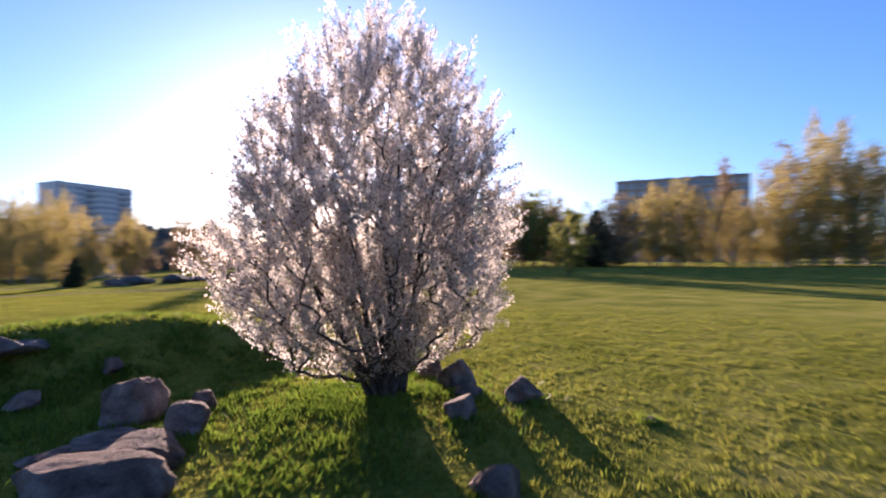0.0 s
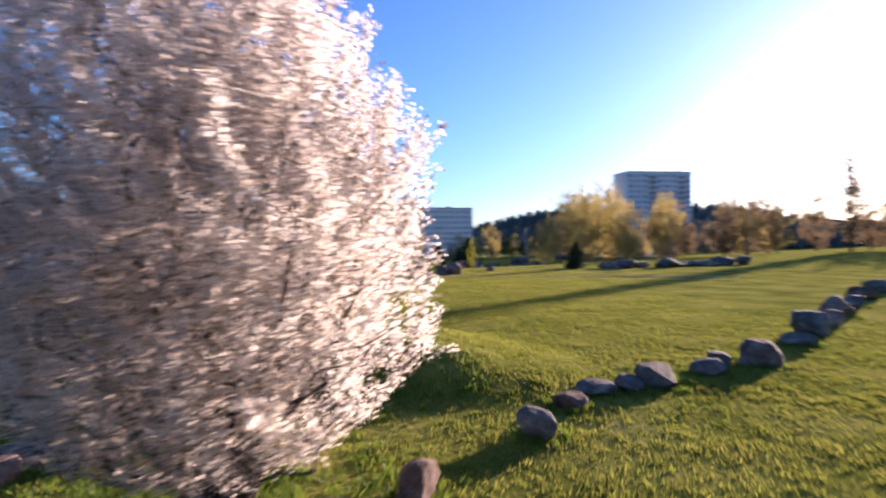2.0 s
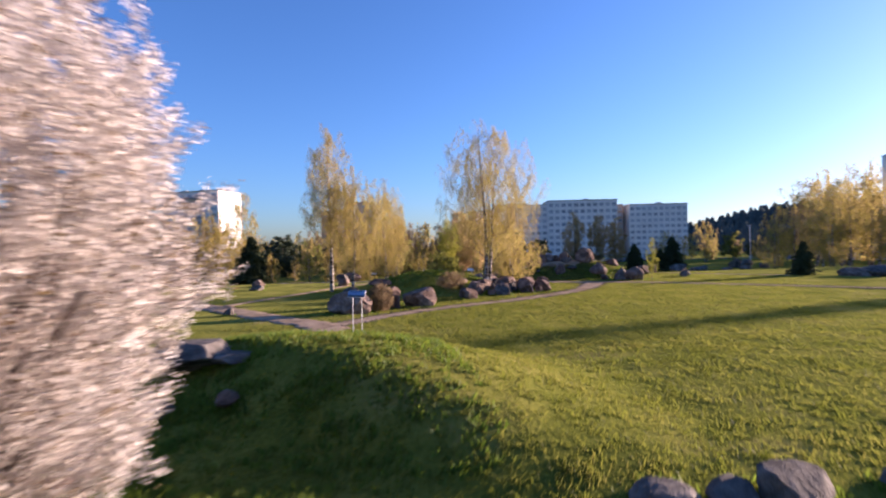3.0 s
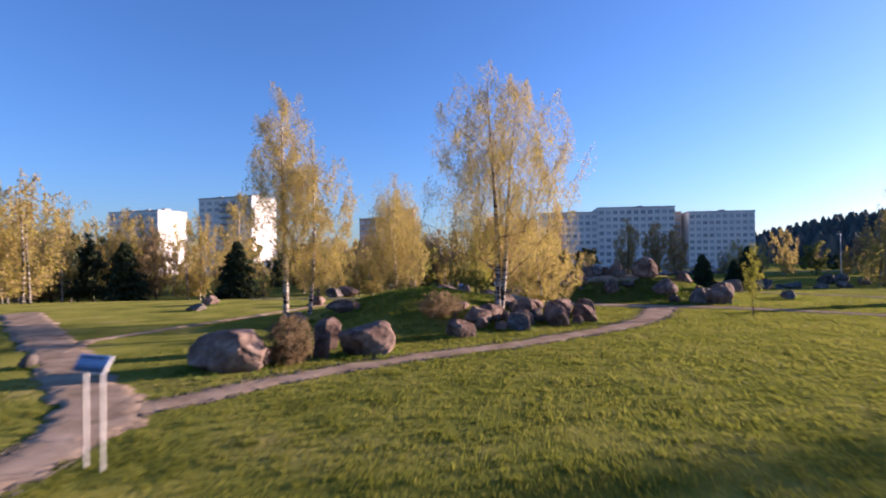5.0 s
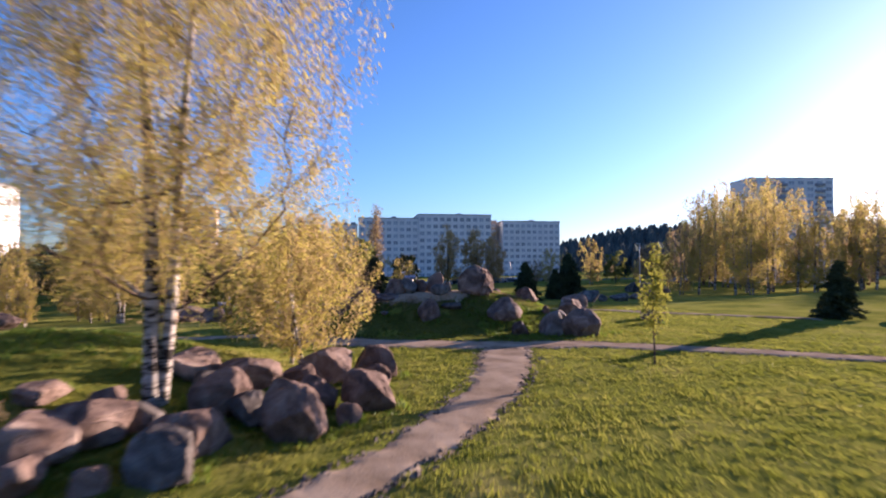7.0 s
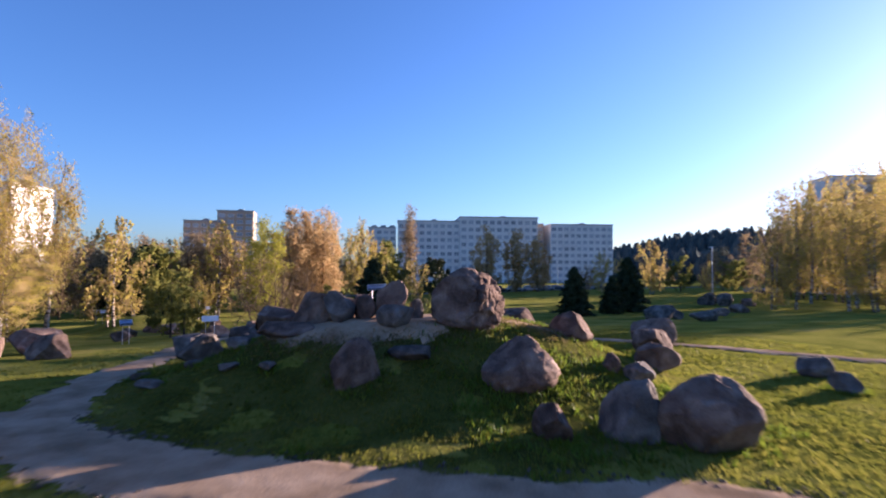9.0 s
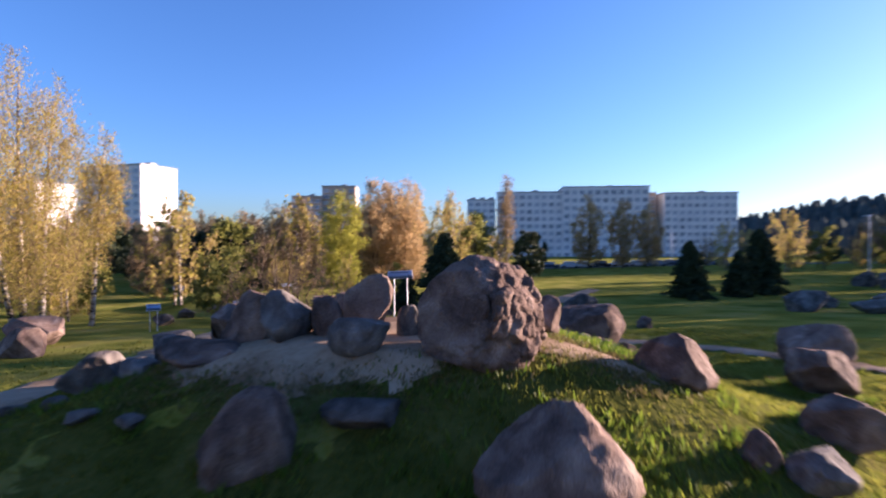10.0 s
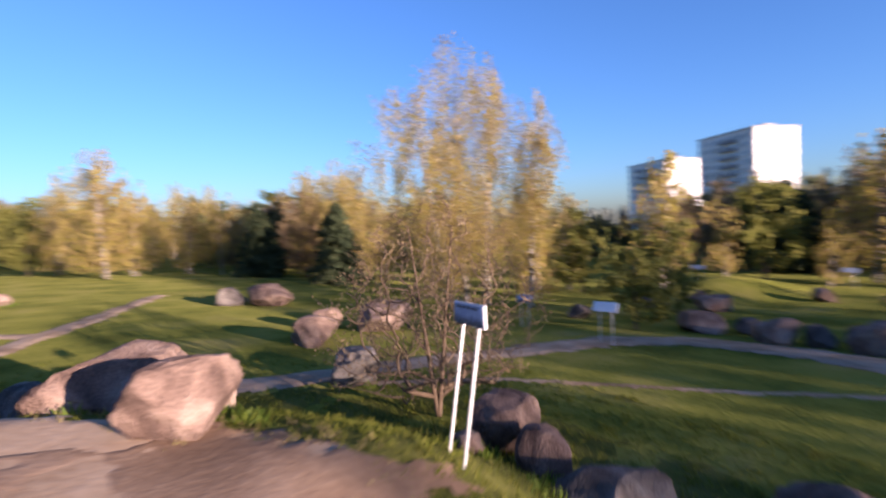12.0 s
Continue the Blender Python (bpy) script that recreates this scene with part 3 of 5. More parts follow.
def birch(name, label, h, stems, spread, seed, leaves=26000, leaf=0.06, limbs=260, hang=1.1, low=0.22, corners=4, sides=6, steps=4, crown=(0.9, 0.62, 0.26)):
    """A birch: white stems, fine upright limbs and hanging strands of small leaves and catkins."""
    r = np.random.default_rng(seed)
    lines = []
    for s, (dx, dy, lx, ly) in enumerate(stems):
        top = h * (1 - 0.14 * s)
        n = 12
        lines.append([(dx + lx * f + 0.12 * math.sin(5 * f + s), dy + ly * f + 0.1 * math.cos(4 * f + s), top * f) for f in np.linspace(0, 0.9, n)])
    prof = [(h * low, spread * 0.4), (h * (low + 0.14), spread * 0.95), (h * 0.52, spread), (h * 0.73, spread * crown[0]), (h * 0.89, spread * crown[1]), (h * 0.985, spread * crown[2])]
    tg = []
    for i, line in enumerate(lines):
        t = egg(r, limbs // len(lines), prof, lumpy=0.38)
        axis_x = np.interp(t[:, 2], [p[2] for p in line], [p[0] for p in line])
        axis_y = np.interp(t[:, 2], [p[2] for p in line], [p[1] for p in line])
        t[:, 0] += axis_x
        t[:, 1] += axis_y
        tg.append(t)
    tg = np.concatenate(tg)
    P, par, rad, start, kids = grow(r, lines, tg, rise=0.75, tip=0.0058 * h / 14, power=0.42, bend=0.07, top=h * 0.12, steps=steps)
    for line_no, line in enumerate(lines):
        k = line_no * 12
        base_r = 0.0125 * h * (1 - 0.15 * line_no)
        rad[k:k + 12] = np.maximum(base_r * (1 - np.linspace(0, 0.94, 12)) ** 0.8, 0.012)
    thick = rad > 0.034 * h / 14
    v, f = tubes(P, par, rad, sides)
    k = np.nonzero(par >= 0)[0]
    which = np.repeat((~thick[k]).astype(int), sides)
    wood = ("trunk", mesh_np("trunk", v, f, [M_BIRCH, M_TWIG], True, which))
    tips = np.nonzero((kids == 0) | ((np.arange(len(P)) >= start) & (rad < 0.02 * h / 14)))[0]
    n = leaves
    pick = r.choice(tips, n)
    drop = r.uniform(0, 1, n) ** 1.3 * hang * h / 14
    strand = r.integers(0, 5, n)
    ox = np.sin(pick * 12.9 + strand * 2.1) * 0.22 * h / 14
    oy = np.cos(pick * 7.3 + strand * 1.7) * 0.22 * h / 14
    pts = P[pick] + np.stack([ox * (0.5 + drop) + r.normal(0, 0.05, n), oy * (0.5 + drop) + r.normal(0, 0.05, n), -drop + r.normal(0, 0.06, n)], 1)
    pts = pts[pts[:, 2] > h * 0.06]
    half = len(pts) // 2
    v1, f1 = flakes(r, pts[:half], leaf, 1.4, 0.4, corners)
    v2, f2 = flakes(r, pts[half:], leaf * 0.8, 2.4, 0.9, corners)
    both = mesh_np("crown", np.concatenate([v1, v2]), np.concatenate([f1, f2 + len(v1)]), [M_GOLD, M_CATKIN], False, np.repeat([0, 1], [len(f1), len(f2)]))
    return tree_thing(name, label, wood, [("crown", both)])


def round_tree(name, label, h, profile, seed, leaves, leaf, leaf_mat, bark, limbs=200, stems=1, rise=0.5, stretch=1.4, trunk=0.016, jitter=0.22, corners=4, sides=5, steps=4):
    r = np.random.default_rng(seed)
    lines = []
    for s in range(stems):
        a = 2.4 * s + seed
        out = 0.10 * h if stems > 1 else 0.02 * h
        lines.append([(out * math.cos(a) * f, out * math.sin(a) * f, h * 0.85 * f) for f in np.linspace(0, 1, 9)])
    tg = egg(r, limbs, [(z * h, w * h) for z, w in profile])
    P, par, rad, start, kids = grow(r, lines, tg, rise=rise, tip=max(0.006 * h / 10, 0.0029), power=0.5, top=h * 0.08, steps=steps)
    for s in range(stems):
        rad[s * 9:s * 9 + 9] = np.maximum(trunk * h * (1 - np.linspace(0, 0.96, 9)) ** 0.8, 0.01)
    v, f = tubes(P, par, rad, sides)
    tips = np.nonzero((np.arange(len(P)) >= start))[0]
    pick = r.choice(tips, leaves)
    pts = P[pick] + r.normal(0, jitter * h / 10, (leaves, 3))
    pts = pts[pts[:, 2] > h * 0.04]
    v1, f1 = flakes(r, pts, leaf, stretch, 0, corners)
    return tree_thing(name, label, ("trunk", mesh_np("trunk", v, f, bark, True)), [("crown", mesh_np("crown", v1, f1, leaf_mat))])


def spruce(name, label, h, seed, width=0.36, needles=9000):
    r = np.random.default_rng(seed)
    pos, par, tips = [(0, 0, z) for z in np.linspace(0, h, 8)], [-1, 0, 1, 2, 3, 4, 5, 6], []
    rad = list(np.linspace(0.022 * h, 0.004, 8))
    for z in np.arange(h * 0.06, h * 0.97, h * 0.035):
        f = z / h
        ln = width * h * (1 - f) ** 0.68 * min(1, 0.62 + 2.2 * f) * r.uniform(0.85, 1.12)
        for k in range(8):
            a = r.uniform(0, 6.3)
            l2 = ln * r.uniform(0.55, 1.15)
            k0 = min(7, int(f * 7))
            e = (l2 * math.cos(a), l2 * math.sin(a), z - l2 * 0.1)
            pos.append((e[0] * 0.5, e[1] * 0.5, z - l2 * 0.05))
            par.append(k0)
            rad.append(0.008)
            pos.append(e)
            par.append(len(pos) - 2)
            rad.append(0.004)
            tips.append(((0, 0, z), e))
    pos = np.array(pos, float)
    v, f = tubes(pos, np.array(par), np.array(rad), 5)
    A = np.array([t[0] for t in tips], float)
    B = np.array([t[1] for t in tips], float)
    ln = np.linalg.norm(B - A, axis=1)
    pick = r.choice(len(A), needles, p=ln / ln.sum())
    t = r.uniform(0.05, 1.05, needles)[:, None]
    pts = A[pick] + (B - A)[pick] * t + r.normal(0, 0.02 * h, (needles, 3)) * (1 - 0.5 * t)
    pts[:, 2] -= 0.04 * h * t[:, 0] ** 2
    v1, f1 = flakes(r, pts, 0.028 * h, 2.6, 0.25)
    return tree_thing(name, label, ("trunk", mesh_np("trunk", v, f, M_BARK, True)), [("crown", mesh_np("crown", v1, f1, M_NEEDLE))])


FAR = dict(corners=3, sides=3, steps=2)
KINDS = {
    "birch": (lambda s, n: birch("birch_tree", "tall birch in golden spring leaf, pale trunk", 14, [(0, 0, 0.3, 0.2)], 2.3, s, int(6500 * n), 0.085 / n ** 0.5, int(110 * n ** 0.5), **FAR), 4, 14),
    "gold": (lambda s, n: birch("birch_tree", "bushy young birch in yellow-gold leaf", 10, [(0, 0, 0.1, 0.1), (0.3, 0.2, 0.5, -0.3)], 2.2, s, int(6500 * n), 0.085 / n ** 0.5, int(110 * n ** 0.5), low=0.06, hang=1.6, **FAR), 4, 10),
    "green": (lambda s, n: round_tree("park_tree", "round park tree with dull green young leaves", 10, [(0.08, 0.12), (0.2, 0.26), (0.45, 0.33), (0.75, 0.25), (0.95, 0.1), (1.0, 0.03)], s, int(7500 * n), 0.13 / n ** 0.5, M_GREEN, M_BARK, int(90 * n ** 0.5), **FAR), 3, 10),
    "bare": (lambda s, n: round_tree("park_tree", "brown park tree just coming into bud", 10, [(0.06, 0.12), (0.2, 0.22), (0.45, 0.26), (0.75, 0.22), (0.95, 0.1), (1.0, 0.04)], s, int(6500 * n), 0.085 / n ** 0.5, M_BARE, M_TWIG, int(170 * n ** 0.5), 2, 0.9, 2.2, **FAR), 4, 10),
    "orange": (lambda s, n: round_tree("park_tree", "broad tree with reddish-brown spring buds", 11, [(0.04, 0.10), (0.2, 0.2), (0.5, 0.23), (0.8, 0.18), (0.96, 0.09), (1.0, 0.04)], s, int(12000 * n), 0.085 / n ** 0.5, M_ORANGE, M_TWIG, int(220 * n ** 0.5), 2, 1.6, 2.2, **FAR), 2, 11),
    "poplar": (lambda s, n: round_tree("poplar_tree", "slim upright poplar, nearly bare", 16, [(0.1, 0.03), (0.3, 0.07), (0.6, 0.07), (0.9, 0.04), (1.0, 0.01)], s, 2600, 0.13, M_BARE, M_TWIG, 130, 1, 2.2, 2.4, **FAR), 1, 16),
    "lime": (lambda s, n: round_tree("park_tree", "young tree in bright yellow-green leaf", 10, [(0.03, 0.1), (0.2, 0.17), (0.5, 0.19), (0.8, 0.14), (1.0, 0.04)], s, 12000, 0.09, M_LIME, M_BARK, 150, **FAR), 1, 10),
    "pine": (lambda s, n: round_tree("pine_tree", "dark green spreading pine tree", 9, [(0.05, 0.18), (0.2, 0.34), (0.5, 0.34), (0.8, 0.24), (1.0, 0.06)], s, int(6500 * n), 0.17 / n ** 0.5, M_PINE, M_BARK, int(70 * n ** 0.5), 1, 0.25, 2.0, **FAR), 3, 9),
    "spruce": (lambda s, n: spruce("spruce_tree", "dark green spruce with branches to the ground", 8, s, needles=int(9000 * n)), 2, 8),
}
stock, counts = {}, {}
turner = random.Random(5)


def plant(kind, x, y, h, detail=1.0):
    """A tree of a kind; detail: share of the leaves, less for those far off."""
    make, variants, natural = KINDS[kind]
    counts[kind, detail] = counts.get((kind, detail), 0) + 1
    key = (kind, counts[kind, detail] % variants, detail)
    k = h / natural
    side = k * (turner.uniform(1.05, 1.3) if kind == "spruce" else turner.uniform(0.95, 1.2))
    m = pose(x, y, g(x, y) - 0.05, 0, 0, turner.uniform(0, 360)) @ Matrix.Diagonal((side, side, k, 1))
    if key not in stock:
        stock[key] = make(11 + 7 * key[1] + 31 * len(kind), detail)
        stock[key].matrix_basis = m
        stock[key]["group"] = "park trees"
    else:
        ob = stock[key]
        fresh = copy_thing(ob, m)
        fresh.scale = (side, side, k)
    return None


plant("bare", -161.7, -20.8, 12.2, 0.35)
plant("gold", -155.9, -14.7, 12.3, 0.35)
plant("pine", -178.0, -19.6, 12.8, 0.35)
plant("bare", -156.0, -7.6, 12.0, 0.35)
plant("gold", -150.2, -1.2, 10.0, 0.35)
plant("pine", -154.5, 1.7, 11.5, 0.35)
plant("bare", -167.3, 0.9, 10.7, 0.35)
plant("gold", -161.8, 5.7, 12.8, 0.35)
plant("gold", -155.4, 10.1, 10.2, 0.35)
plant("gold", -160.5, 13.8, 11.6, 0.35)
plant("bare", -148.6, 19.7, 11.4, 0.35)
plant("birch", -157.5, 21.5, 9.3, 0.35)
plant("gold", -146.3, 27.0, 11.0, 0.35)
plant("gold", -147.4, 30.6, 11.3, 0.35)
plant("bare", -153.8, 33.7, 11.9, 0.35)
plant("bare", -141.4, 39.0, 12.4, 0.35)
plant("gold", -155.9, 43.1, 10.3, 0.35)
plant("bare", -142.2, 45.9, 12.3, 0.35)
plant("gold", -139.2, 49.4, 9.8, 0.35)
plant("gold", -163.4, 58.4, 14.5, 0.35)
plant("gold", -138.6, 58.0, 10.5, 0.35)
plant("green", -138.8, 61.4, 11.7, 0.35)
plant("bare", -80.9, -62.7, 12.4, 0.35)
plant("pine", -81.6, -56.1, 11.5, 0.35)
plant("bare", -85.1, -54.5, 11.3, 0.35)
plant("bare", -83.6, -42.4, 11.5, 0.35)
plant("bare", -89.8, -49.1, 9.3, 0.35)
plant("bare", -92.1, -45.9, 11.0, 0.35)
plant("bare", -92.5, -41.4, 9.5, 0.35)
plant("birch", -91.0, -31.1, 10.5, 0.35)
plant("bare", -90.5, -24.5, 9.5, 0.35)
plant("bare", -97.8, -29.9, 10.3, 0.35)
plant("bare", -96.8, -24.2, 10.0, 0.35)
plant("pine", -107.9, -59.9, 9.9, 0.35)
plant("bare", -119.3, -71.3, 8.9, 0.35)
plant("bare", -121.2, -58.7, 7.2, 0.35)
plant("green", -115.7, -40.6, 9.0, 0.35)
plant("pine", -131.0, -51.8, 6.9, 0.35)
plant("gold", -134.4, -44.4, 7.3, 0.35)
plant("gold", -135.9, -38.4, 7.6, 0.35)
plant("green", -149.0, -39.8, 8.6, 0.35)
plant("green", -144.1, -27.0, 5.0, 0.35)
plant("bare", -154.6, -27.0, 6.3, 0.35)
plant("green", -153.3, -18.1, 7.9, 0.35)
plant("bare", -176.5, -27.2, 7.9, 0.35)
plant("bare", -172.9, -17.2, 4.4, 0.35)
plant("birch", -178.9, -15.3, 4.5, 0.35)
plant("gold", -178.9, -8.2, 7.4, 0.35)
plant("green", -199.4, -10.4, 5.1, 0.35)
plant("bare", -174.3, 2.4, 4.1, 0.35)
plant("birch", -187.9, 2.1, 7.0, 0.35)
plant("bare", -209.4, 0.5, 6.2, 0.35)
plant("gold", -122.3, -55.7, 11.6, 0.35)
plant("bare", -115.4, -47.7, 9.5, 0.35)
plant("bare", -117.1, -44.5, 10.9, 0.35)
plant("gold", -123.0, -43.0, 10.9, 0.35)
plant("green", -101.0, -25.9, 8.9, 0.35)
plant("gold", -104.8, -23.3, 8.9, 0.35)
plant("bare", -120.1, -25.7, 9.7, 0.35)
plant("birch", -98.6, -12.1, 10.8, 0.35)
plant("gold", -108.6, -11.5, 10.1, 0.35)
plant("bare", -115.3, -9.5, 7.8, 0.35)
plant("birch", -137.5, -11.1, 9.8, 0.35)
plant("birch", -135.7, -4.1, 7.2, 0.35)
plant("pine", -130.0, 3.1, 10.2, 0.35)
plant("green", -126.2, 10.4, 9.0, 0.35)
plant("pine", -134.6, 16.1, 9.7, 0.35)
plant("gold", -140.1, 21.0, 8.2, 0.35)
plant("pine", -134.5, 25.3, 7.2, 0.35)
plant("bare", -124.7, 31.0, 10.0, 0.35)
plant("gold", -129.9, 37.4, 8.2, 0.35)
plant("green", -138.2, 46.0, 8.1, 0.35)
plant("gold", -143.5, 52.3, 8.9, 0.35)
plant("birch", -141.6, 59.6, 11.4, 0.35)
plant("gold", -134.0, 64.6, 8.3, 0.35)
plant("bare", -142.0, 152.5, 12.2, 0.35)
plant("bare", -140.1, 158.9, 15.5, 0.35)
plant("birch", -132.7, 158.3, 13.9, 0.35)
plant("pine", -126.7, 159.4, 14.1, 0.35)
plant("green", -125.0, 163.1, 16.0, 0.35)
plant("pine", -123.9, 170.4, 13.4, 0.35)
plant("gold", -120.0, 171.6, 15.8, 0.35)
plant("pine", -135.4, 197.9, 11.5, 0.35)
plant("gold", -115.7, 175.9, 13.2, 0.35)
plant("gold", -121.9, 193.7, 11.8, 0.35)
plant("bare", -110.5, 180.1, 11.9, 0.35)
plant("gold", -123.1, 208.5, 11.0, 0.35)
plant("bare", -107.8, 186.4, 9.7, 0.35)
plant("bare", -108.2, 192.6, 13.0, 0.35)
plant("green", -135.9, 132.4, 10.3, 0.35)
plant("gold", -134.1, 139.6, 8.3, 0.35)
plant("green", -133.3, 147.1, 9.7, 0.35)
plant("birch", -112.5, 134.4, 8.5, 0.35)
plant("gold", -117.3, 146.9, 12.5, 0.35)
plant("bare", -121.2, 159.1, 12.1, 0.35)
plant("bare", -114.1, 158.0, 11.2, 0.35)
plant("green", -121.7, 174.6, 12.5, 0.35)
plant("bare", -103.4, 154.4, 8.1, 0.35)
plant("green", -115.3, 176.9, 9.2, 0.35)
plant("bare", -109.8, 180.0, 7.7, 0.35)
plant("bare", -99.0, 171.7, 8.7, 0.35)
plant("gold", -111.0, 196.7, 6.8, 0.35)
plant("bare", -115.0, 214.7, 9.9, 0.35)
plant("gold", -173.3, 145.5, 10.6, 0.35)
plant("gold", -181.6, 160.9, 9.5, 0.35)
plant("bare", -195.5, 184.2, 7.8, 0.35)
plant("pine", -179.6, 177.9, 7.0, 0.35)
plant("bare", -164.4, 172.5, 11.7, 0.35)
plant("green", -181.7, 196.8, 11.0, 0.35)
plant("bare", -159.2, 180.4, 6.6, 0.35)
plant("bare", -161.9, 189.4, 10.6, 0.35)
plant("green", -187.0, 231.2, 13.5, 0.35)
plant("pine", -160.2, 203.5, 8.0, 0.35)
plant("green", -45.6, -38.1, 9.1)
plant("bare", -47.1, -41.9, 9.1)
plant("green", -49.0, -53.1, 11.5, 0.35)
plant("bare", -51.7, -43.6, 8.7, 0.35)
plant("bare", -53.7, -57.1, 11.6, 0.35)
plant("birch", -55.6, -48.2, 10.4, 0.35)
plant("green", -58.0, -46.6, 11.7, 0.35)
plant("bare", -59.6, -44.2, 12.1, 0.35)
plant("gold", -62.4, -53.3, 11.7, 0.35)
plant("gold", -62.0, -26.2, 8.8)
plant("gold", -66.7, -40.3, 11.1, 0.35)
plant("bare", -68.2, -34.1, 9.7, 0.35)
plant("pine", -68.6, -25.2, 8.7)
plant("bare", -69.6, -21.9, 8.0)
plant("gold", -70.4, -17.7, 8.6)
plant("green", -77.0, -30.3, 11.0, 0.35)
plant("gold", -77.1, -24.1, 10.9)
plant("gold", -81.3, -28.5, 12.2, 0.35)
plant("gold", -81.7, -23.2, 10.1, 0.35)
plant("pine", -79.8, -14.6, 9.2)
plant("gold", -89.4, -28.8, 11.5, 0.35)
plant("gold", -90.2, -25.8, 11.2, 0.35)
plant("spruce", -42.0, -80.3, 11.5, 0.35)
plant("pine", -46.4, -68.4, 11.0, 0.35)
plant("green", -47.7, -105.7, 10.9, 0.35)
plant("bare", -51.7, -95.2, 8.1, 0.35)
plant("pine", -54.3, -65.2, 10.4, 0.35)
plant("pine", -57.5, -77.7, 11.3, 0.35)
plant("green", -62.5, -92.7, 12.1, 0.35)
plant("pine", -65.2, -90.5, 9.7, 0.35)
plant("spruce", -68.9, -84.3, 11.6, 0.35)
plant("green", -69.5, -64.0, 9.6, 0.35)
plant("spruce", -77.1, -83.4, 13.9, 0.35)
plant("bare", -75.7, -57.2, 11.0, 0.35)
plant("pine", -75.5, -44.8, 7.6, 0.35)
plant("spruce", -82.2, -57.4, 10.0, 0.35)
plant("spruce", -80.8, -43.5, 8.7, 0.35)
plant("pine", -88.1, -53.3, 12.0, 0.35)
plant("green", -93.9, -59.0, 11.7, 0.35)
plant("bare", -97.2, -52.6, 8.3, 0.35)
plant("green", -99.1, -46.3, 7.4, 0.35)
plant("gold", -98.0, -0.0, 8.6, 0.35)
plant("gold", -73.4, 7.5, 5.1, 0.35)
plant("gold", -95.1, 9.0, 4.6, 0.35)
plant("gold", -90.5, 11.7, 8.4, 0.35)
plant("gold", -73.7, 16.2, 4.7, 0.35)
plant("green", -82.8, 19.8, 6.2, 0.35)
plant("gold", -77.0, 21.3, 6.9, 0.35)
plant("gold", -91.4, 25.9, 5.9, 0.35)
plant("gold", -94.5, 31.1, 5.0, 0.35)
plant("green", -75.2, 31.0, 5.4, 0.35)
plant("green", -70.9, 32.3, 4.1, 0.35)
plant("gold", -80.6, 38.7, 4.8, 0.35)
plant("green", -83.5, 42.3, 3.9, 0.35)
plant("gold", -87.1, 47.0, 6.8, 0.35)
plant("gold", -86.0, 51.5, 6.8, 0.35)
plant("green", 23.4, 144.0, 19.4)
plant("bare", 32.6, 155.0, 19.4)
plant("green", 17.5, 78.1, 11.6, 0.35)
plant("spruce", 40.7, 144.0, 15.4)
plant("bare", 50.7, 158.0, 21.6)
plant("gold", 57.9, 150.9, 24.6)
plant("gold", 60.4, 143.9, 24.2)
plant("bare", 73.6, 160.9, 23.4)
plant("gold", 73.7, 151.0, 20.4)
plant("poplar", 84.2, 160.8, 34.3)
plant("bare", 83.9, 151.0, 21.1)
plant("gold", 88.7, 150.9, 20.3)
plant("bare", 85.5, 135.9, 30.6)
plant("birch", 92.0, 135.7, 40.9)
plant("birch", 101.3, 138.7, 39.5)
plant("gold", 101.2, 128.8, 30.9)
plant("bare", -111.4, 136.6, 22.2)
plant("gold", -101.1, 131.6, 22.0)
plant("gold", -84.4, 121.5, 19.9)
plant("bare", -97.1, 150.5, 13.0, 0.35)
plant("gold", -84.7, 140.6, 15.3, 0.35)
plant("bare", -80.2, 140.6, 17.4, 0.35)
plant("bare", -86.7, 180.6, 19.0, 0.35)
plant("bare", -14.9, 190.2, 19.3)
plant("bare", -5.3, 179.6, 24.5)
plant("bare", 2.7, 180.5, 25.5)
plant("green", 10.4, 180.2, 27.9)
plant("bare", 17.9, 182.0, 27.5)
plant("bare", 25.5, 193.0, 28.1)
plant("green", 32.2, 189.8, 28.8)
plant("bare", 39.1, 193.5, 28.0)
plant("bare", -78.0, 161.3, 17.9, 0.35)
plant("bare", -77.1, 171.8, 19.3, 0.35)
plant("bare", -71.2, 172.0, 19.4, 0.35)
plant("bare", -72.1, 205.1, 21.5, 0.35)
plant("birch", -85.9, 104.1, 18.6)
plant("birch", -85.3, 115.2, 18.5)
plant("green", -81.7, 124.4, 7.6, 0.35)
plant("birch", -73.2, 126.2, 17.2)
plant("birch", -69.3, 122.5, 16.6)
plant("spruce", -87.2, 70.7, 5.8)
plant("spruce", -88.3, 76.7, 4.7)
plant("spruce", -90.9, 81.1, 7.1)
plant("gold", -128.0, 116.8, 13.0, 0.35)
plant("gold", -135.6, 110.7, 10.7, 0.35)
plant("gold", -142.7, 120.8, 8.9, 0.35)
plant("pine", -105.6, 20.7, 7.5)
plant("pine", -114.1, 20.5, 8.7)
plant("spruce", -104.1, 24.5, 8.1)
plant("bare", -107.7, 26.4, 8.8)
plant("bare", -107.4, 29.1, 10.6)
plant("bare", -110.8, 31.5, 11.1)
plant("lime", -97.8, 37.4, 11.6)
plant("orange", -109.7, 43.0, 13.2)
plant("bare", -110.6, 38.6, 10.9, 0.35)
plant("orange", -106.7, 41.4, 13.0)
plant("orange", -108.0, 45.0, 13.4)
plant("gold", -111.9, 51.5, 12.0, 0.35)
plant("green", -116.7, 56.1, 9.9, 0.35)
plant("poplar", -178.7, 77.8, 25.5)
plant("pine", -118.1, 64.7, 8.2, 0.35)
plant("orange", -148.5, 87.5, 15.8, 0.35)
plant("orange", -148.9, 95.5, 15.5, 0.35)
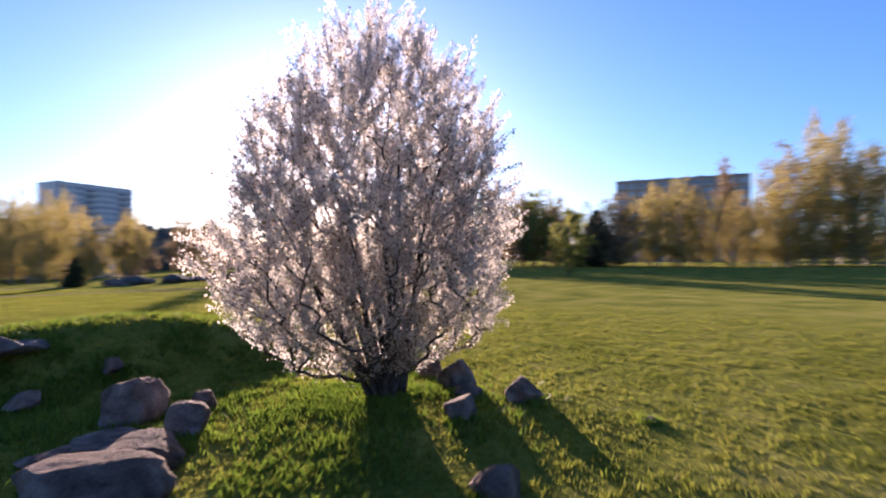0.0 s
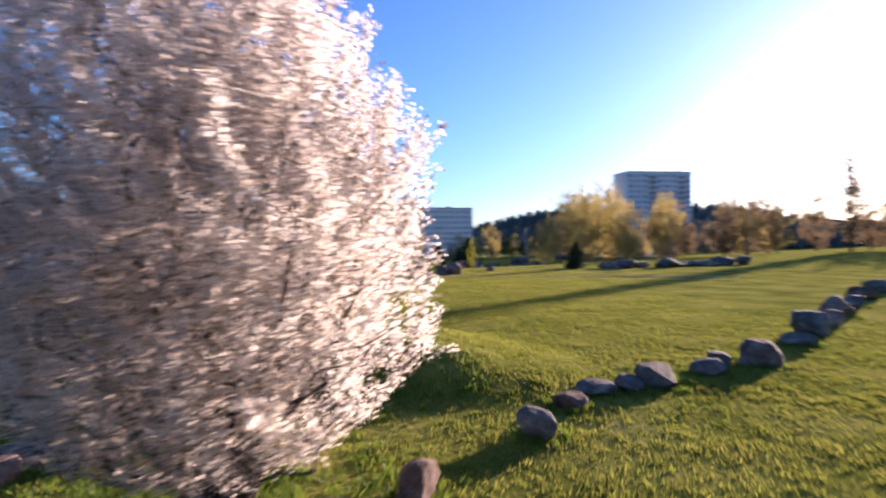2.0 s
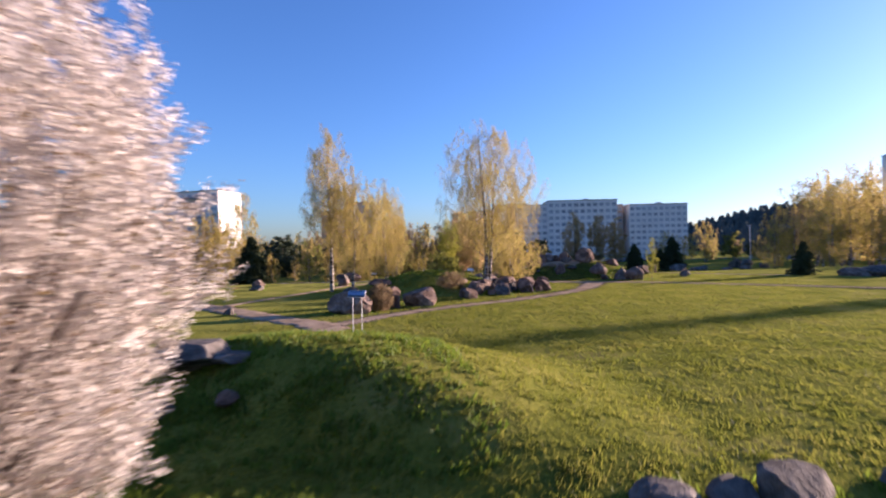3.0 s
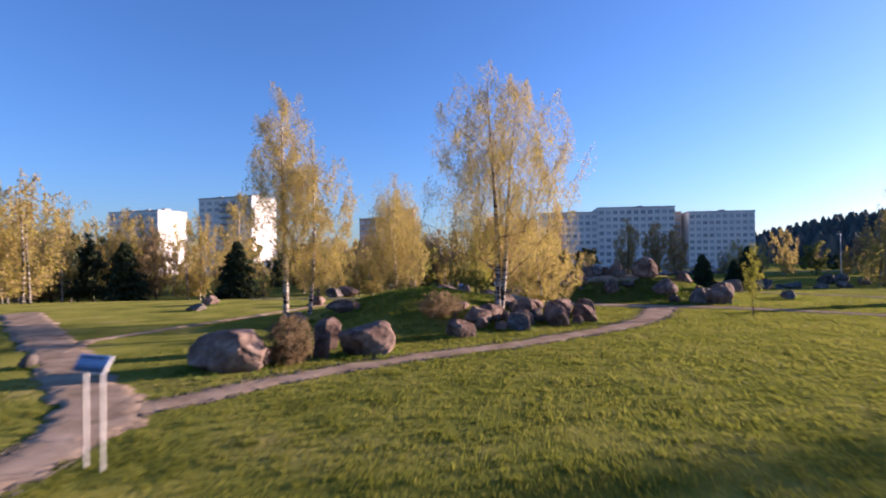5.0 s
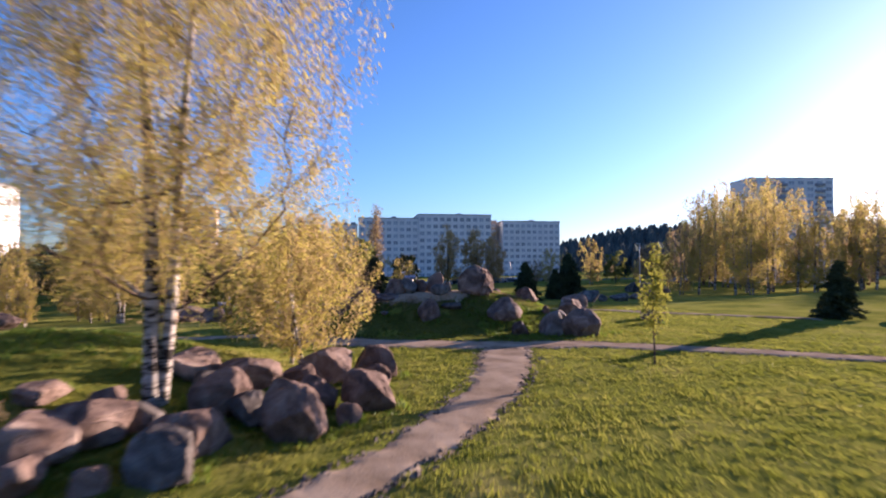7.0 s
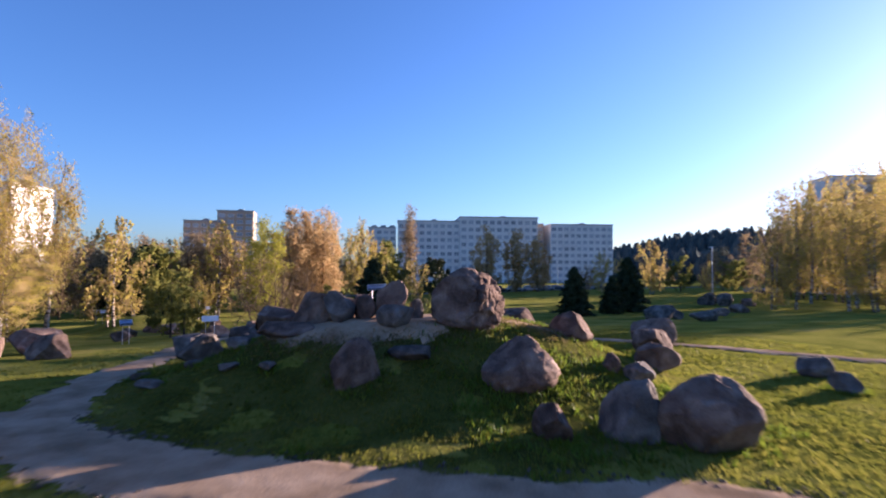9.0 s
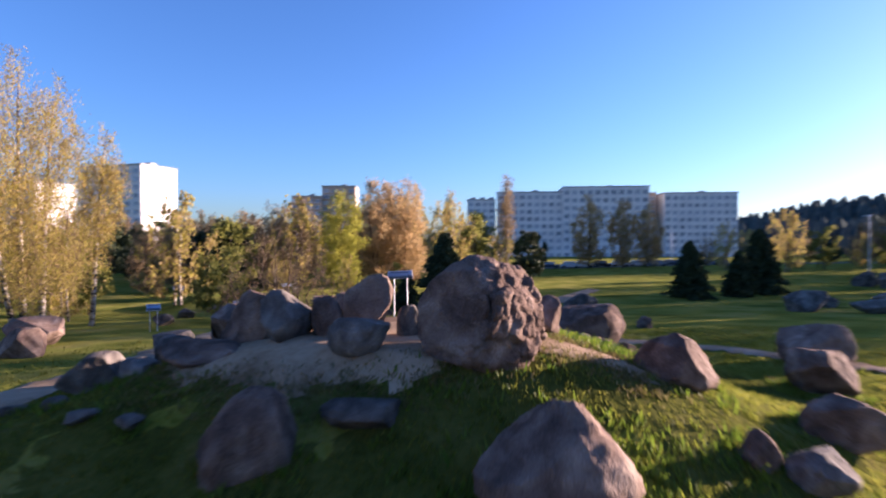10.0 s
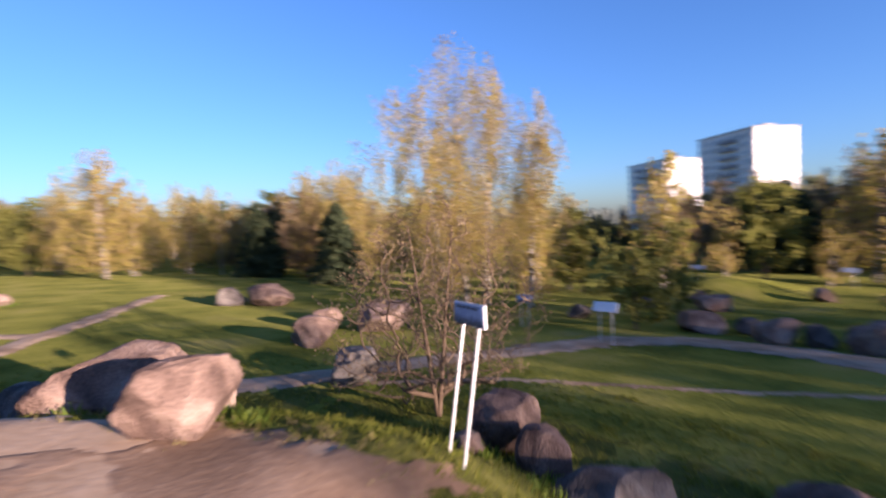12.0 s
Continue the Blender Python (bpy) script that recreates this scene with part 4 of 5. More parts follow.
plant("orange", -149.3, 101.5, 14.2, 0.35)
plant("bare", -133.5, 11.0, 11.2, 0.35)
plant("gold", -142.9, 14.2, 11.7, 0.35)
plant("bare", -147.2, 17.1, 12.8, 0.35)
plant("gold", -144.8, 23.6, 12.6, 0.35)
plant("gold", -86.5, 100.4, 12.3)
plant("birch", -94.5, 118.8, 22.6)
plant("birch", -89.4, 121.3, 22.3)
plant("birch", -89.4, 127.1, 23.3)
plant("bare", -141.0, 156.6, 7.7, 0.35)
plant("bare", -151.8, 156.1, 7.2, 0.35)
plant("bare", -153.9, 119.2, 7.2, 0.35)
plant("pine", -93.3, -20.9, 10.1)
plant("pine", -91.0, -13.7, 8.9)
plant("bare", -97.9, -19.0, 9.5)
plant("birch", -83.5, 2.0, 15.2)
plant("bare", -99.4, 17.7, 8.4)
plant("bare", -102.8, 19.4, 9.1)
plant("bare", -108.7, 20.6, 9.4)
plant("gold", -105.5, 24.4, 8.9)
plant("spruce", -103.7, 26.0, 7.3)
plant("bare", -112.2, 30.1, 10.4)
plant("gold", -123.4, 46.9, 15.1)
plant("gold", -126.9, 53.4, 14.8)
plant("green", -135.2, 61.2, 11.0, 0.35)
plant("pine", -138.0, 71.8, 8.9, 0.35)
plant("birch", -55.6, -10.1, 11.9)
plant("green", -49.3, -34.0, 7.5)
plant("gold", -52.6, -29.3, 9.4)
plant("birch", -63.7, -26.3, 10.4)
plant("birch", -67.7, -25.9, 10.9)
plant("pine", -75.9, -37.1, 8.8, 0.35)
plant("bare", -80.0, -34.2, 8.4, 0.35)
plant("gold", -75.2, -10.7, 10.8)
plant("birch", -79.4, -10.2, 12.5)
plant("pine", -106.7, 2.6, 6.0)
plant("pine", -108.4, 6.2, 6.5)
plant("pine", -119.7, 4.6, 7.3, 0.35)
plant("pine", -149.6, -2.3, 10.0, 0.35)
plant("pine", -149.0, 3.4, 8.2, 0.35)
plant("gold", -150.1, 11.2, 11.9, 0.35)
plant("spruce", -146.2, 16.1, 8.8, 0.35)
plant("bare", -75.4, -20.7, 9.8)
plant("bare", -79.4, -20.7, 9.9)
plant("pine", -70.4, -11.4, 8.3)
plant("gold", -74.1, -8.2, 9.9)
plant("spruce", -67.8, -5.4, 6.4)
plant("bare", -71.6, -3.8, 8.4)
plant("gold", -75.3, -0.4, 11.3)
plant("spruce", -70.7, 5.2, 6.8)
plant("green", -93.9, 27.3, 8.9, 0.35)
plant("gold", -98.3, 32.9, 11.3, 0.35)
plant("gold", -83.9, 25.9, 9.7, 0.35)
plant("gold", -78.6, -21.3, 13.9)
plant("birch", -82.8, -18.9, 15.4)
plant("gold", -77.8, 19.8, 7.0)
plant("birch", -79.3, 104.2, 17.3)
plant("birch", -75.3, 105.7, 17.2)
plant("birch", -72.8, 108.9, 16.5)
plant("gold", -70.5, 109.1, 14.5)
plant("gold", -74.2, 101.0, 14.0)
plant("spruce", -41.4, 61.6, 3.5)
plant("bare", -45.5, 167.4, 15.1)
plant("bare", -41.4, 171.3, 15.9)
plant("gold", -36.8, 172.9, 16.5)
plant("bare", -33.2, 178.9, 15.0)
plant("bare", -27.7, 178.6, 15.5)
plant("gold", -23.6, 185.3, 17.1)
plant("bare", -18.8, 187.5, 18.9)
plant("bare", -14.0, 189.3, 22.5)
plant("green", -9.9, 190.4, 23.8)
plant("bare", -7.0, 190.5, 25.0)
plant("gold", -69.8, 158.9, 16.2, 0.35)
plant("gold", -67.1, 168.5, 15.3, 0.35)
plant("gold", 52.5, 132.0, 21.4)
plant("gold", 57.1, 129.9, 22.4)
plant("gold", 63.8, 134.0, 21.0)
plant("gold", 68.6, 130.0, 18.9)
plant("gold", 71.0, 126.0, 18.0)
plant("gold", 76.0, 124.0, 19.4)
plant("gold", 81.0, 123.9, 26.4)
plant("gold", 89.3, 125.7, 33.6)
plant("gold", 91.8, 121.8, 30.1)
plant("gold", 97.8, 121.8, 27.8)
plant("gold", 82.6, 120.0, 17.7, 0.35)
plant("gold", 76.3, 120.0, 15.3, 0.35)
plant("gold", 91.7, 117.9, 17.5, 0.35)
plant("bare", 20.8, 142.0, 18.1)
plant("green", 25.6, 138.0, 16.7)
plant("bare", 35.9, 140.0, 17.7)
plant("bare", 42.0, 134.0, 18.0)
plant("gold", 47.0, 134.0, 18.9)
plant("gold", -94.6, 126.5, 20.0)
plant("gold", -104.3, 129.6, 19.8)
plant("gold", -73.0, 125.7, 15.5, 0.35)
plant("gold", -55.5, -7.7, 11.3)
plant("gold", -52.2, -17.2, 8.5)
plant("gold", -58.2, -10.4, 8.4)
plant("gold", -63.0, -12.0, 9.4)
plant("birch", -65.4, -10.2, 9.3)
plant("green", -50.0, -18.7, 7.5)
plant("gold", -72.4, -5.3, 10.3)
plant("gold", -74.3, -1.5, 10.8)
plant("bare", -72.2, -15.1, 8.1)
plant("gold", -74.0, 15.3, 6.5)
plant("gold", -83.6, 17.9, 8.0)
plant("gold", -72.7, 3.8, 7.2)

plant("poplar", -44.0, 152.0, 24.0)
plant("spruce", -78.9, 45.7, 6.1)
plant("spruce", -78.3, 42.9, 3.2)

# the two old birches beside the footpath, and the slim one behind
t = birch("birch_tree", "large twin-stemmed birch, golden spring leaf, by the boulders", 14.2, [(0, 0, -0.35, 0.0), (0.0, 0.25, 1.25, 0.25)], 4.15, 3, 100000, 0.035, 700, 1.0, 0.2, 3, crown=(0.82, 0.5, 0.16))
t.matrix_basis = pose(-34.95, 27.2, g(-34.95, 27.2) - 0.05, 0, 0, 60) @ Matrix.Scale(0.907, 4)
t = birch("birch_tree", "bushy young birch in yellow leaf behind the boulders", 5.2, [(0, 0, 0.3, 0.2), (0.4, 0.3, 1.3, -0.6), (-0.3, 0.4, -1.2, 0.9)], 2.1, 41, 22000, 0.045, 340, 1.2, 0.14, 3)
t.matrix_basis = pose(-40.4, 30.7, g(-40.4, 30.7) - 0.05)
t = birch("birch_tree", "tall slender birch with a white trunk, golden leaf", 14.6, [(0, 0, 0.2, 0.0)], 2.3, 8, 34000, 0.043, 380, 0.9, 0.3, 3)
t.matrix_basis = pose(-41.1, 15.75, g(-41.1, 15.75) - 0.05, 0, 0, 20) @ Matrix.Scale(0.96, 4)
t = birch("birch_tree", "birch leaning behind the boulders in golden leaf", 10.6, [(0, 0, 0.5, 0.6)], 2.5, 9, 32000, 0.043, 320, 1.0, 0.16, 3)
t.matrix_basis = pose(-39.2, 17.5, g(-39.2, 17.5) - 0.05, 0, 0, 110) @ Matrix.Scale(0.96, 4)
t = round_tree("sapling", "young sapling in bright yellow-green leaf on the lawn", 4.1, [(0.3, 0.05), (0.42, 0.12), (0.6, 0.13), (0.8, 0.09), (1.0, 0.02)], 4, 1300, 0.06, M_LIME, M_BARK, 90, 1, 1.3, 1.8, 0.009, 0.14)
t.matrix_basis = pose(-35.9, 41.5, g(-35.9, 41.5) - 0.02) @ Matrix.Scale(0.97, 4)
for x, y, h, lx, ly, wide, seed in ((-68.8, 22.9, 12.0, 1.5, -0.8, 2.6, 31), (-69.9, 22.7, 14.5, 0.2, 0.1, 3.1, 32), (-71.2, 22.8, 13.7, -0.8, 0.5, 2.6, 33)):
    t = birch("birch_tree", "tall birch of a close group, white trunk, golden leaf", h, [(0, 0, lx, ly)], wide, seed, 19000, 0.054, 300, 1.6, 0.12, 3, 5, crown=(1.0, 0.8, 0.4))
    t.matrix_basis = pose(x, y, g(x, y) - 0.05)
    t["group"] = "close group of birches"
t = birch("birch_tree", "slim bent birch with a white trunk, thinly leaved", 12.3, [(0, 0, -0.3, 1.0)], 1.25, 34, 8000, 0.056, 170, 1.2, 0.34, 3, 5)
t.matrix_basis = pose(-72.8, 24.5, g(-72.8, 24.5) - 0.05)
t = round_tree("bare_tree", "small spreading brown tree, almost leafless, behind the mound", 3.3, [(0.12, 0.15), (0.28, 0.48), (0.55, 0.52), (0.8, 0.38), (1.0, 0.1)], 6, 5500, 0.022, M_BARE, M_TWIG, 1100, 2, 0.25, 2.0, 0.013, 0.16)
t.matrix_basis = pose(-57.95, 37.1, g(-57.95, 37.1) - 0.05) @ Matrix.Scale(1.25, 4)
t = round_tree("shrub", "dense brown-green shrub beside a boulder", 1.9, [(0.0, 0.3), (0.3, 0.45), (0.7, 0.42), (1.0, 0.15)], 12, 8000, 0.045, M_BARE, M_TWIG, 420, 3, 0.5, 2.0, 0.01, 0.35)
t.matrix_basis = pose(-26.35, 18.65, g(-26.35, 18.65) - 0.03) @ Matrix.Scale(0.85, 4)
t = round_tree("shrub", "low brown twiggy shrub on the grassy mound", 1.5, [(0.0, 0.5), (0.3, 0.9), (0.7, 0.8), (1.0, 0.2)], 13, 4500, 0.045, M_BARE, M_TWIG, 300, 3, 0.2, 2.2, 0.01, 0.4)
t.matrix_basis = pose(-33.6, 24.2, g(-33.6, 24.2) - 0.03) @ Matrix.Scale(0.9, 4)


# ---- the blossoming tree ----
def blossom_tree():
    r = np.random.default_rng(21)
    count = 26
    stems = []
    for i in range(count):
        a = 2.399 * i + r.uniform(-0.15, 0.15)
        out = 2.3 * math.sqrt((i + 0.3) / count) * r.uniform(0.85, 1.1)
        top = 6.6 - 1.25 * out + r.uniform(-0.4, 0.4)
        b = 0.06 + 0.26 * (i + 0.5) / count
        stems.append([((b + out * f ** 1.15) * math.cos(a) - 0.25 * f + 0.07 * math.sin(7 * f + i), (b + 1.1 * out * f ** 1.15) * math.sin(a) + 0.2 * f + 0.07 * math.sin(6 * f + 2 * i), top * f) for f in np.linspace(0, 1, 8)])
    prof = [(0.4, 0.5), (0.8, 1.5), (1.1, 2.05), (1.6, 2.65), (2.3, 3.0), (3.1, 3.1), (4.0, 3.0), (5.0, 2.85), (6.0, 2.5), (6.8, 2.0), (7.5, 1.25), (8.2, 0.4)]
    tg = egg(r, 3800, prof, shell=0.45, lumpy=0.14)
    f = np.clip(tg[:, 2] / 8.2, 0, 1)
    turn = radians(16)
    low = np.clip(1 - tg[:, 2] / 3.2, 0, 1)
    u, w = tg[:, 0], tg[:, 1] * 0.93
    tg[:, 0] = u * math.cos(turn) - w * math.sin(turn) - 0.32 * (1 - 0.6 * f ** 2)
    tg[:, 1] = u * math.sin(turn) + w * math.cos(turn) - 0.05
    P, par, rad, start, kids = grow(r, stems, tg, 0.55, 0.0042, 0.45, 0.16, 4, 0.4)
    rad = np.minimum(rad, 0.03)
    for s in range(count):
        rad[s * 8:s * 8 + 8] = np.linspace(0.062, 0.018, 8) * r.uniform(0.7, 1.15)
    root = new("blossoming_tree")
    root.location = (-1.58, 12.5, g(-1.58, 12.5) - 0.05)
    root.scale = (0.905, 0.905, 0.905)
    for s in range(count):
        k = np.arange(s * 8, s * 8 + 8)
        v, f = tubes(P[k], np.arange(-1, 7), rad[k], 8)
        part("stem", mesh_np("stem", v, f, M_BARK, True), None, root, "dark leaning stem")
    cut = par.copy()
    cut[:start] = -1
    # upright flowering shoots, two pieces each, all over the outside of the crown
    outer = np.nonzero((np.arange(len(P)) >= start) & (kids == 0))[0]
    n = 3000
    outer = r.choice(outer, n)
    away = (P[outer] - [-0.4, 0.3, 0]) * [0.15, 0.15, 0.02] + r.normal(0, 0.26, (n, 3)) + [0, 0, 0.42]
    away /= np.linalg.norm(away, axis=1, keepdims=True)
    length = r.uniform(0.1, 0.36, n)[:, None]
    first = P[outer] + away * length
    second = first + (away + r.normal(0, 0.12, (n, 3)) + [0, 0, 0.15]) * length * 0.9
    m = len(P)
    P = np.concatenate([P, first, second])
    cut = np.concatenate([cut, outer, np.arange(m, m + n)])
    par = np.concatenate([par, outer, np.arange(m, m + n)])
    rad = np.concatenate([rad, np.full(n, 0.005), np.full(n, 0.003)])
    v, f = tubes(P, cut, rad, 4)
    part("branchwork", mesh_np("branchwork", v, f, M_BARK, True), None, root, "dark fine branches")
    tips = np.nonzero((np.arange(len(P)) >= start) & (rad < 0.014))[0]
    run = np.linalg.norm(P[tips] - P[par[tips]], axis=1)
    n = 350000
    pick = r.choice(tips, n, p=run / run.sum())
    t = r.uniform(0, 1, n)[:, None]
    pts = P[par[pick]] + (P[pick] - P[par[pick]]) * t + r.normal(0, 0.042, (n, 3))
    pts = pts[r.uniform(0, 1, n) < np.clip(0.25 + 0.5 * pts[:, 2], 0, 1)]
    v1, f1 = flakes(r, pts, 0.029, 1.0, corners=3)
    part("blossom", mesh_np("blossom", v1, f1, M_PETAL), None, root, "dense white-pink blossom")
    pick = r.choice(tips, 9000)
    v2, f2 = flakes(r, P[pick] + r.normal(0, 0.05, (9000, 3)), 0.04, 1.8)
    part("foliage", mesh_np("foliage", v2, f2, M_RED), None, root, "small reddish young leaves")
    return tagged(root, "multi-stemmed tree in full white-pink blossom on the lawn", "tree")


blossom_tree()

# ---- boulders ----
def ball_mesh(level):
    ico = bmesh.new()
    bmesh.ops.create_icosphere(ico, subdivisions=level, radius=1.0)
    ico.verts.ensure_lookup_table()
    out = np.array([v.co[:] for v in ico.verts]), np.array([[v.index for v in f.verts] for f in ico.faces])
    ico.free()
    return out


BALLS = {level: ball_mesh(level) for level in (4, 5, 6)}
GROUP = "boulders"
chance = np.random.default_rng(3)
STONES = []


def boulder(x, y, w, h, yaw=0, sink=0.25, craggy=0.0, depth=0.85, tone=None, label="", cuts=12, fine=False, taper=0.03):
    """A weathered boulder: a ball split along flat faces and worn by noise, sunk a little into the ground."""
    ball, faces = BALLS[6 if fine else 5 if w > 0.8 and y < 56 and x > -62 else 4]
    v = ball.copy()
    for _ in range(cuts):
        d = chance.normal(size=3)
        d /= np.linalg.norm(d)
        over = v @ d - chance.uniform(0.5, 0.84)
        v -= np.where(over > 0, over * 0.95, 0)[:, None] * d
    if fine:
        for turn, rise, lim in ((35, 0.05, 0.80), (58, 0.35, 0.84), (75, -0.1, 0.83), (12, -0.25, 0.86), (48, 0.75, 0.85), (95, 0.2, 0.88), (62, -0.45, 0.87)):
            d = np.array([math.cos(radians(turn)), math.sin(radians(turn)), rise])
            d /= np.linalg.norm(d)
            over = v @ d - lim
            v -= np.where(over > 0, over * 0.97, 0)[:, None] * d
    if taper < 0.1:
        v[:, 2] -= np.maximum(v[:, 2] - 0.74, 0) * 0.6
    off = chance.uniform(0, 90, 3)
    for i, p in enumerate(ball):
        q = Vector(p + off)
        s = 1 + 0.07 * noise.noise(q * 1.2) - 0.06 * abs(noise.noise(q * 2.4)) + 0.03 * noise.noise(q * 5) + 0.022 * noise.noise(q * 10) + 0.014 * noise.noise(q * 22)
        if craggy:
            side = max(0.0, min(1.0, 0.45 + 2.2 * (p[1] * 0.8 + p[0] * 0.5))) if fine else 0.55
            bent = q + 0.22 * Vector((noise.noise(q * 2.1), noise.noise(q * 2.3 + Vector((7, 0, 0))), noise.noise(q * 1.9 + Vector((0, 9, 0)))))
            gaps, cells = noise.voronoi(bent * Vector((2.3, 2.3, 1.5)))
            small, bits = noise.voronoi(bent * Vector((5.2, 5.2, 3.2)))
            s += craggy * side * (0.05 * (noise.cell(cells[0] * 5.3) - 0.5) + 0.03 * (noise.cell(bits[0] * 7.1) - 0.5) - 0.06 * max(0.0, 1 - 8 * (gaps[1] - gaps[0])) - 0.03 * max(0.0, 1 - 8 * (small[1] - small[0])) + 0.022 * noise.noise(q * 17) - 0.03 * abs(noise.noise(q * 7)))
        v[i] *= s
    v[:, :2] *= 1 - taper * np.clip(v[:, 2:3], -1, 1)
    v -= (v.max(0) + v.min(0)) / 2
    v /= (v.max(0) - v.min(0)) / 2
    full = h / (1 - sink)
    v = v * [w / 2, w * depth / 2, full / 2] + [0, 0, h - full / 2]
    pink = chance.uniform() < 0.6 if tone is None else tone == "pink"
    ob = new("boulder", mesh_np("boulder", v, faces, M_ROCK if pink else M_GREY, True))
    ob.matrix_world = pose(x, y, g(x, y), 0, 0, yaw)
    STONES.append((x, y, w * 0.45))
    return tagged(ob, label or ("weathered pinkish-brown granite boulder set in the grass" if pink else "weathered grey granite boulder set in the grass"), "boulder", GROUP)


boulder(-48.02, 41.45, 1.98, 1.46, 0, 0.1, 0.8, 0.95, "pink", "huge round boulder with one craggy broken side", cuts=3, fine=True, taper=0.1)
boulder(-55.1, 46.1, 2.75, 1.3, 100, 0.1, 0, 0.62, "pink", "long flat-topped pinkish boulder below the mound", cuts=8)
boulder(-49.6, 39.85, 0.9, 1.1, 70, 0.2, tone="pink", label="upright pinkish boulder on the mound's top")
boulder(-48.5, 39.65, 1.02, 0.5, 70, tone="grey", label="low rounded grey boulder on the mound's top")
boulder(-47.6, 44.45, 1.15, 0.72, 100, 0.2, 0.5, tone="pink", label="wedge-shaped boulder on the mound's grassy flank", taper=0.45)
boulder(-46.95, 38.4, 1.25, 0.88, 70, 0.4, 0.5, tone="pink", label="pinkish boulder on the mound's shaded slope", cuts=8, taper=0.34)
boulder(-47.25, 39.7, 1.1, 0.22, 70, 0.5, tone="grey", label="low dark boulder on the mound's slope")
boulder(-45.65, 41.75, 1.75, 0.84, 80, 0.4, 0.5, tone="pink", label="big dome-shaped pitted boulder on the mound's slope", cuts=3, taper=0.36)
boulder(-49.7, 43.05, 0.78, 0.72, 20, 0.14, 0.7, tone="pink", label="upright craggy boulder at the earth patch's edge")
boulder(-50.35, 37.85, 1.3, 0.9, 75, 0.3, 0.4, 0.9, "pink", "large dark boulder of the heap on the mound's top")
boulder(-49.7, 38.5, 1.15, 0.82, 20, 0.3, 0.2, 0.9, "grey", "dark grey boulder of the heap on the mound's top")
for x, y, w, h in ((-49.75, 39.1, 0.62, 0.7), (-49.4, 40.5, 0.42, 0.56), (-52.06, 35.97, 0.95, 0.6)):
    boulder(x, y, w, h, 50 + 40 * w, label="dark boulder of the heap on the mound's top")
for x, y, w in ((-49.2, 33.9, 0.6), (-49.7, 34.8, 0.5), (-48.7, 35.6, 0.5), (-48.2, 36.5, 0.4), (-51.0, 33.4, 0.5)):
    boulder(x, y, w, 0.16, 60, tone="grey", label="pale stone set in the mound's shaded slope")
boulder(-49.55, 36.93, 1.65, 0.34, 60, 0.3, tone="pink", label="flat pale stone slab at the mound's edge", depth=0.6)
boulder(-50.3, 35.8, 1.1, 0.3, 40, 0.3, tone="grey", label="flat pale stone slab at the mound's edge", depth=0.6)
boulder(-50.75, 34.87, 1.33, 0.73, 70, 0.25, tone="grey", label="dark boulder at the mound's shaded foot")
boulder(-47.1, 46.75, 1.3, 0.7, 80, tone="pink", label="dark angular boulder in the heap below the mound")
boulder(-45.9, 45.2, 0.94, 0.4, 30, tone="grey", label="low dark boulder in the heap below the mound")
boulder(-46.0, 44.5, 0.48, 0.45, 80, tone="pink", label="small pointed boulder on the mound's grassy flank", taper=0.4)
boulder(-53.2, 37.1, 2.4, 0.95, 20, 0.15, 0.2, 0.7, "pink", "big pale pinkish wedge-shaped boulder on the earth patch", cuts=10, taper=0.2)
boulder(-54.1, 36.55, 1.3, 0.8, 60, 0.2, tone="pink", label="dark boulder behind the pale wedge-shaped one")
boulder(-53.45, 39.25, 1.28, 0.76, 5, 0.15, 0.1, 0.72, "pink", "round pinkish boulder on the bare earth")
GROUP = "far boulders"
for i in range(2, 11):
    boulder(-40 + 0.85 * i + chance.uniform(-1, 1), 59 + 2.4 * i + chance.uniform(-0.8, 0.8), chance.uniform(2.0, 3.4), chance.uniform(0.6, 1.1), chance.uniform(0, 180), label="dark weathered boulder in a long far row")
GROUP = "small stones along the earth patch"
for i in range(9):
    boulder(-51.7 + 0.28 * i + chance.uniform(-0.05, 0.05), 43.85 + 0.1 * i + chance.uniform(-0.06, 0.06), chance.uniform(0.24, 0.4), chance.uniform(0.12, 0.22), 90 + chance.uniform(-30, 30), label="small pale stone along the earth patch's edge")
GROUP = "stones below the notice board"
for x, y, w, h in ((-57.5, 39.4, 1.1, 0.8), (-57.2, 40.4, 0.72, 0.6), (-57.2, 41.4, 1.35, 0.5), (-58.2, 42.0, 0.65, 0.3), (-56.3, 40.1, 0.4, 0.25), (-56.4, 42.2, 0.45, 0.22)):
    boulder(x, y, w, h, 40 + 60 * w, label="dark stone heaped below the notice board")
boulder(-59.2, 42.9, 2.0, 0.62, 60, 0.3, tone="pink", label="long low boulder on the slope below the notice board", depth=0.5, taper=0.3)

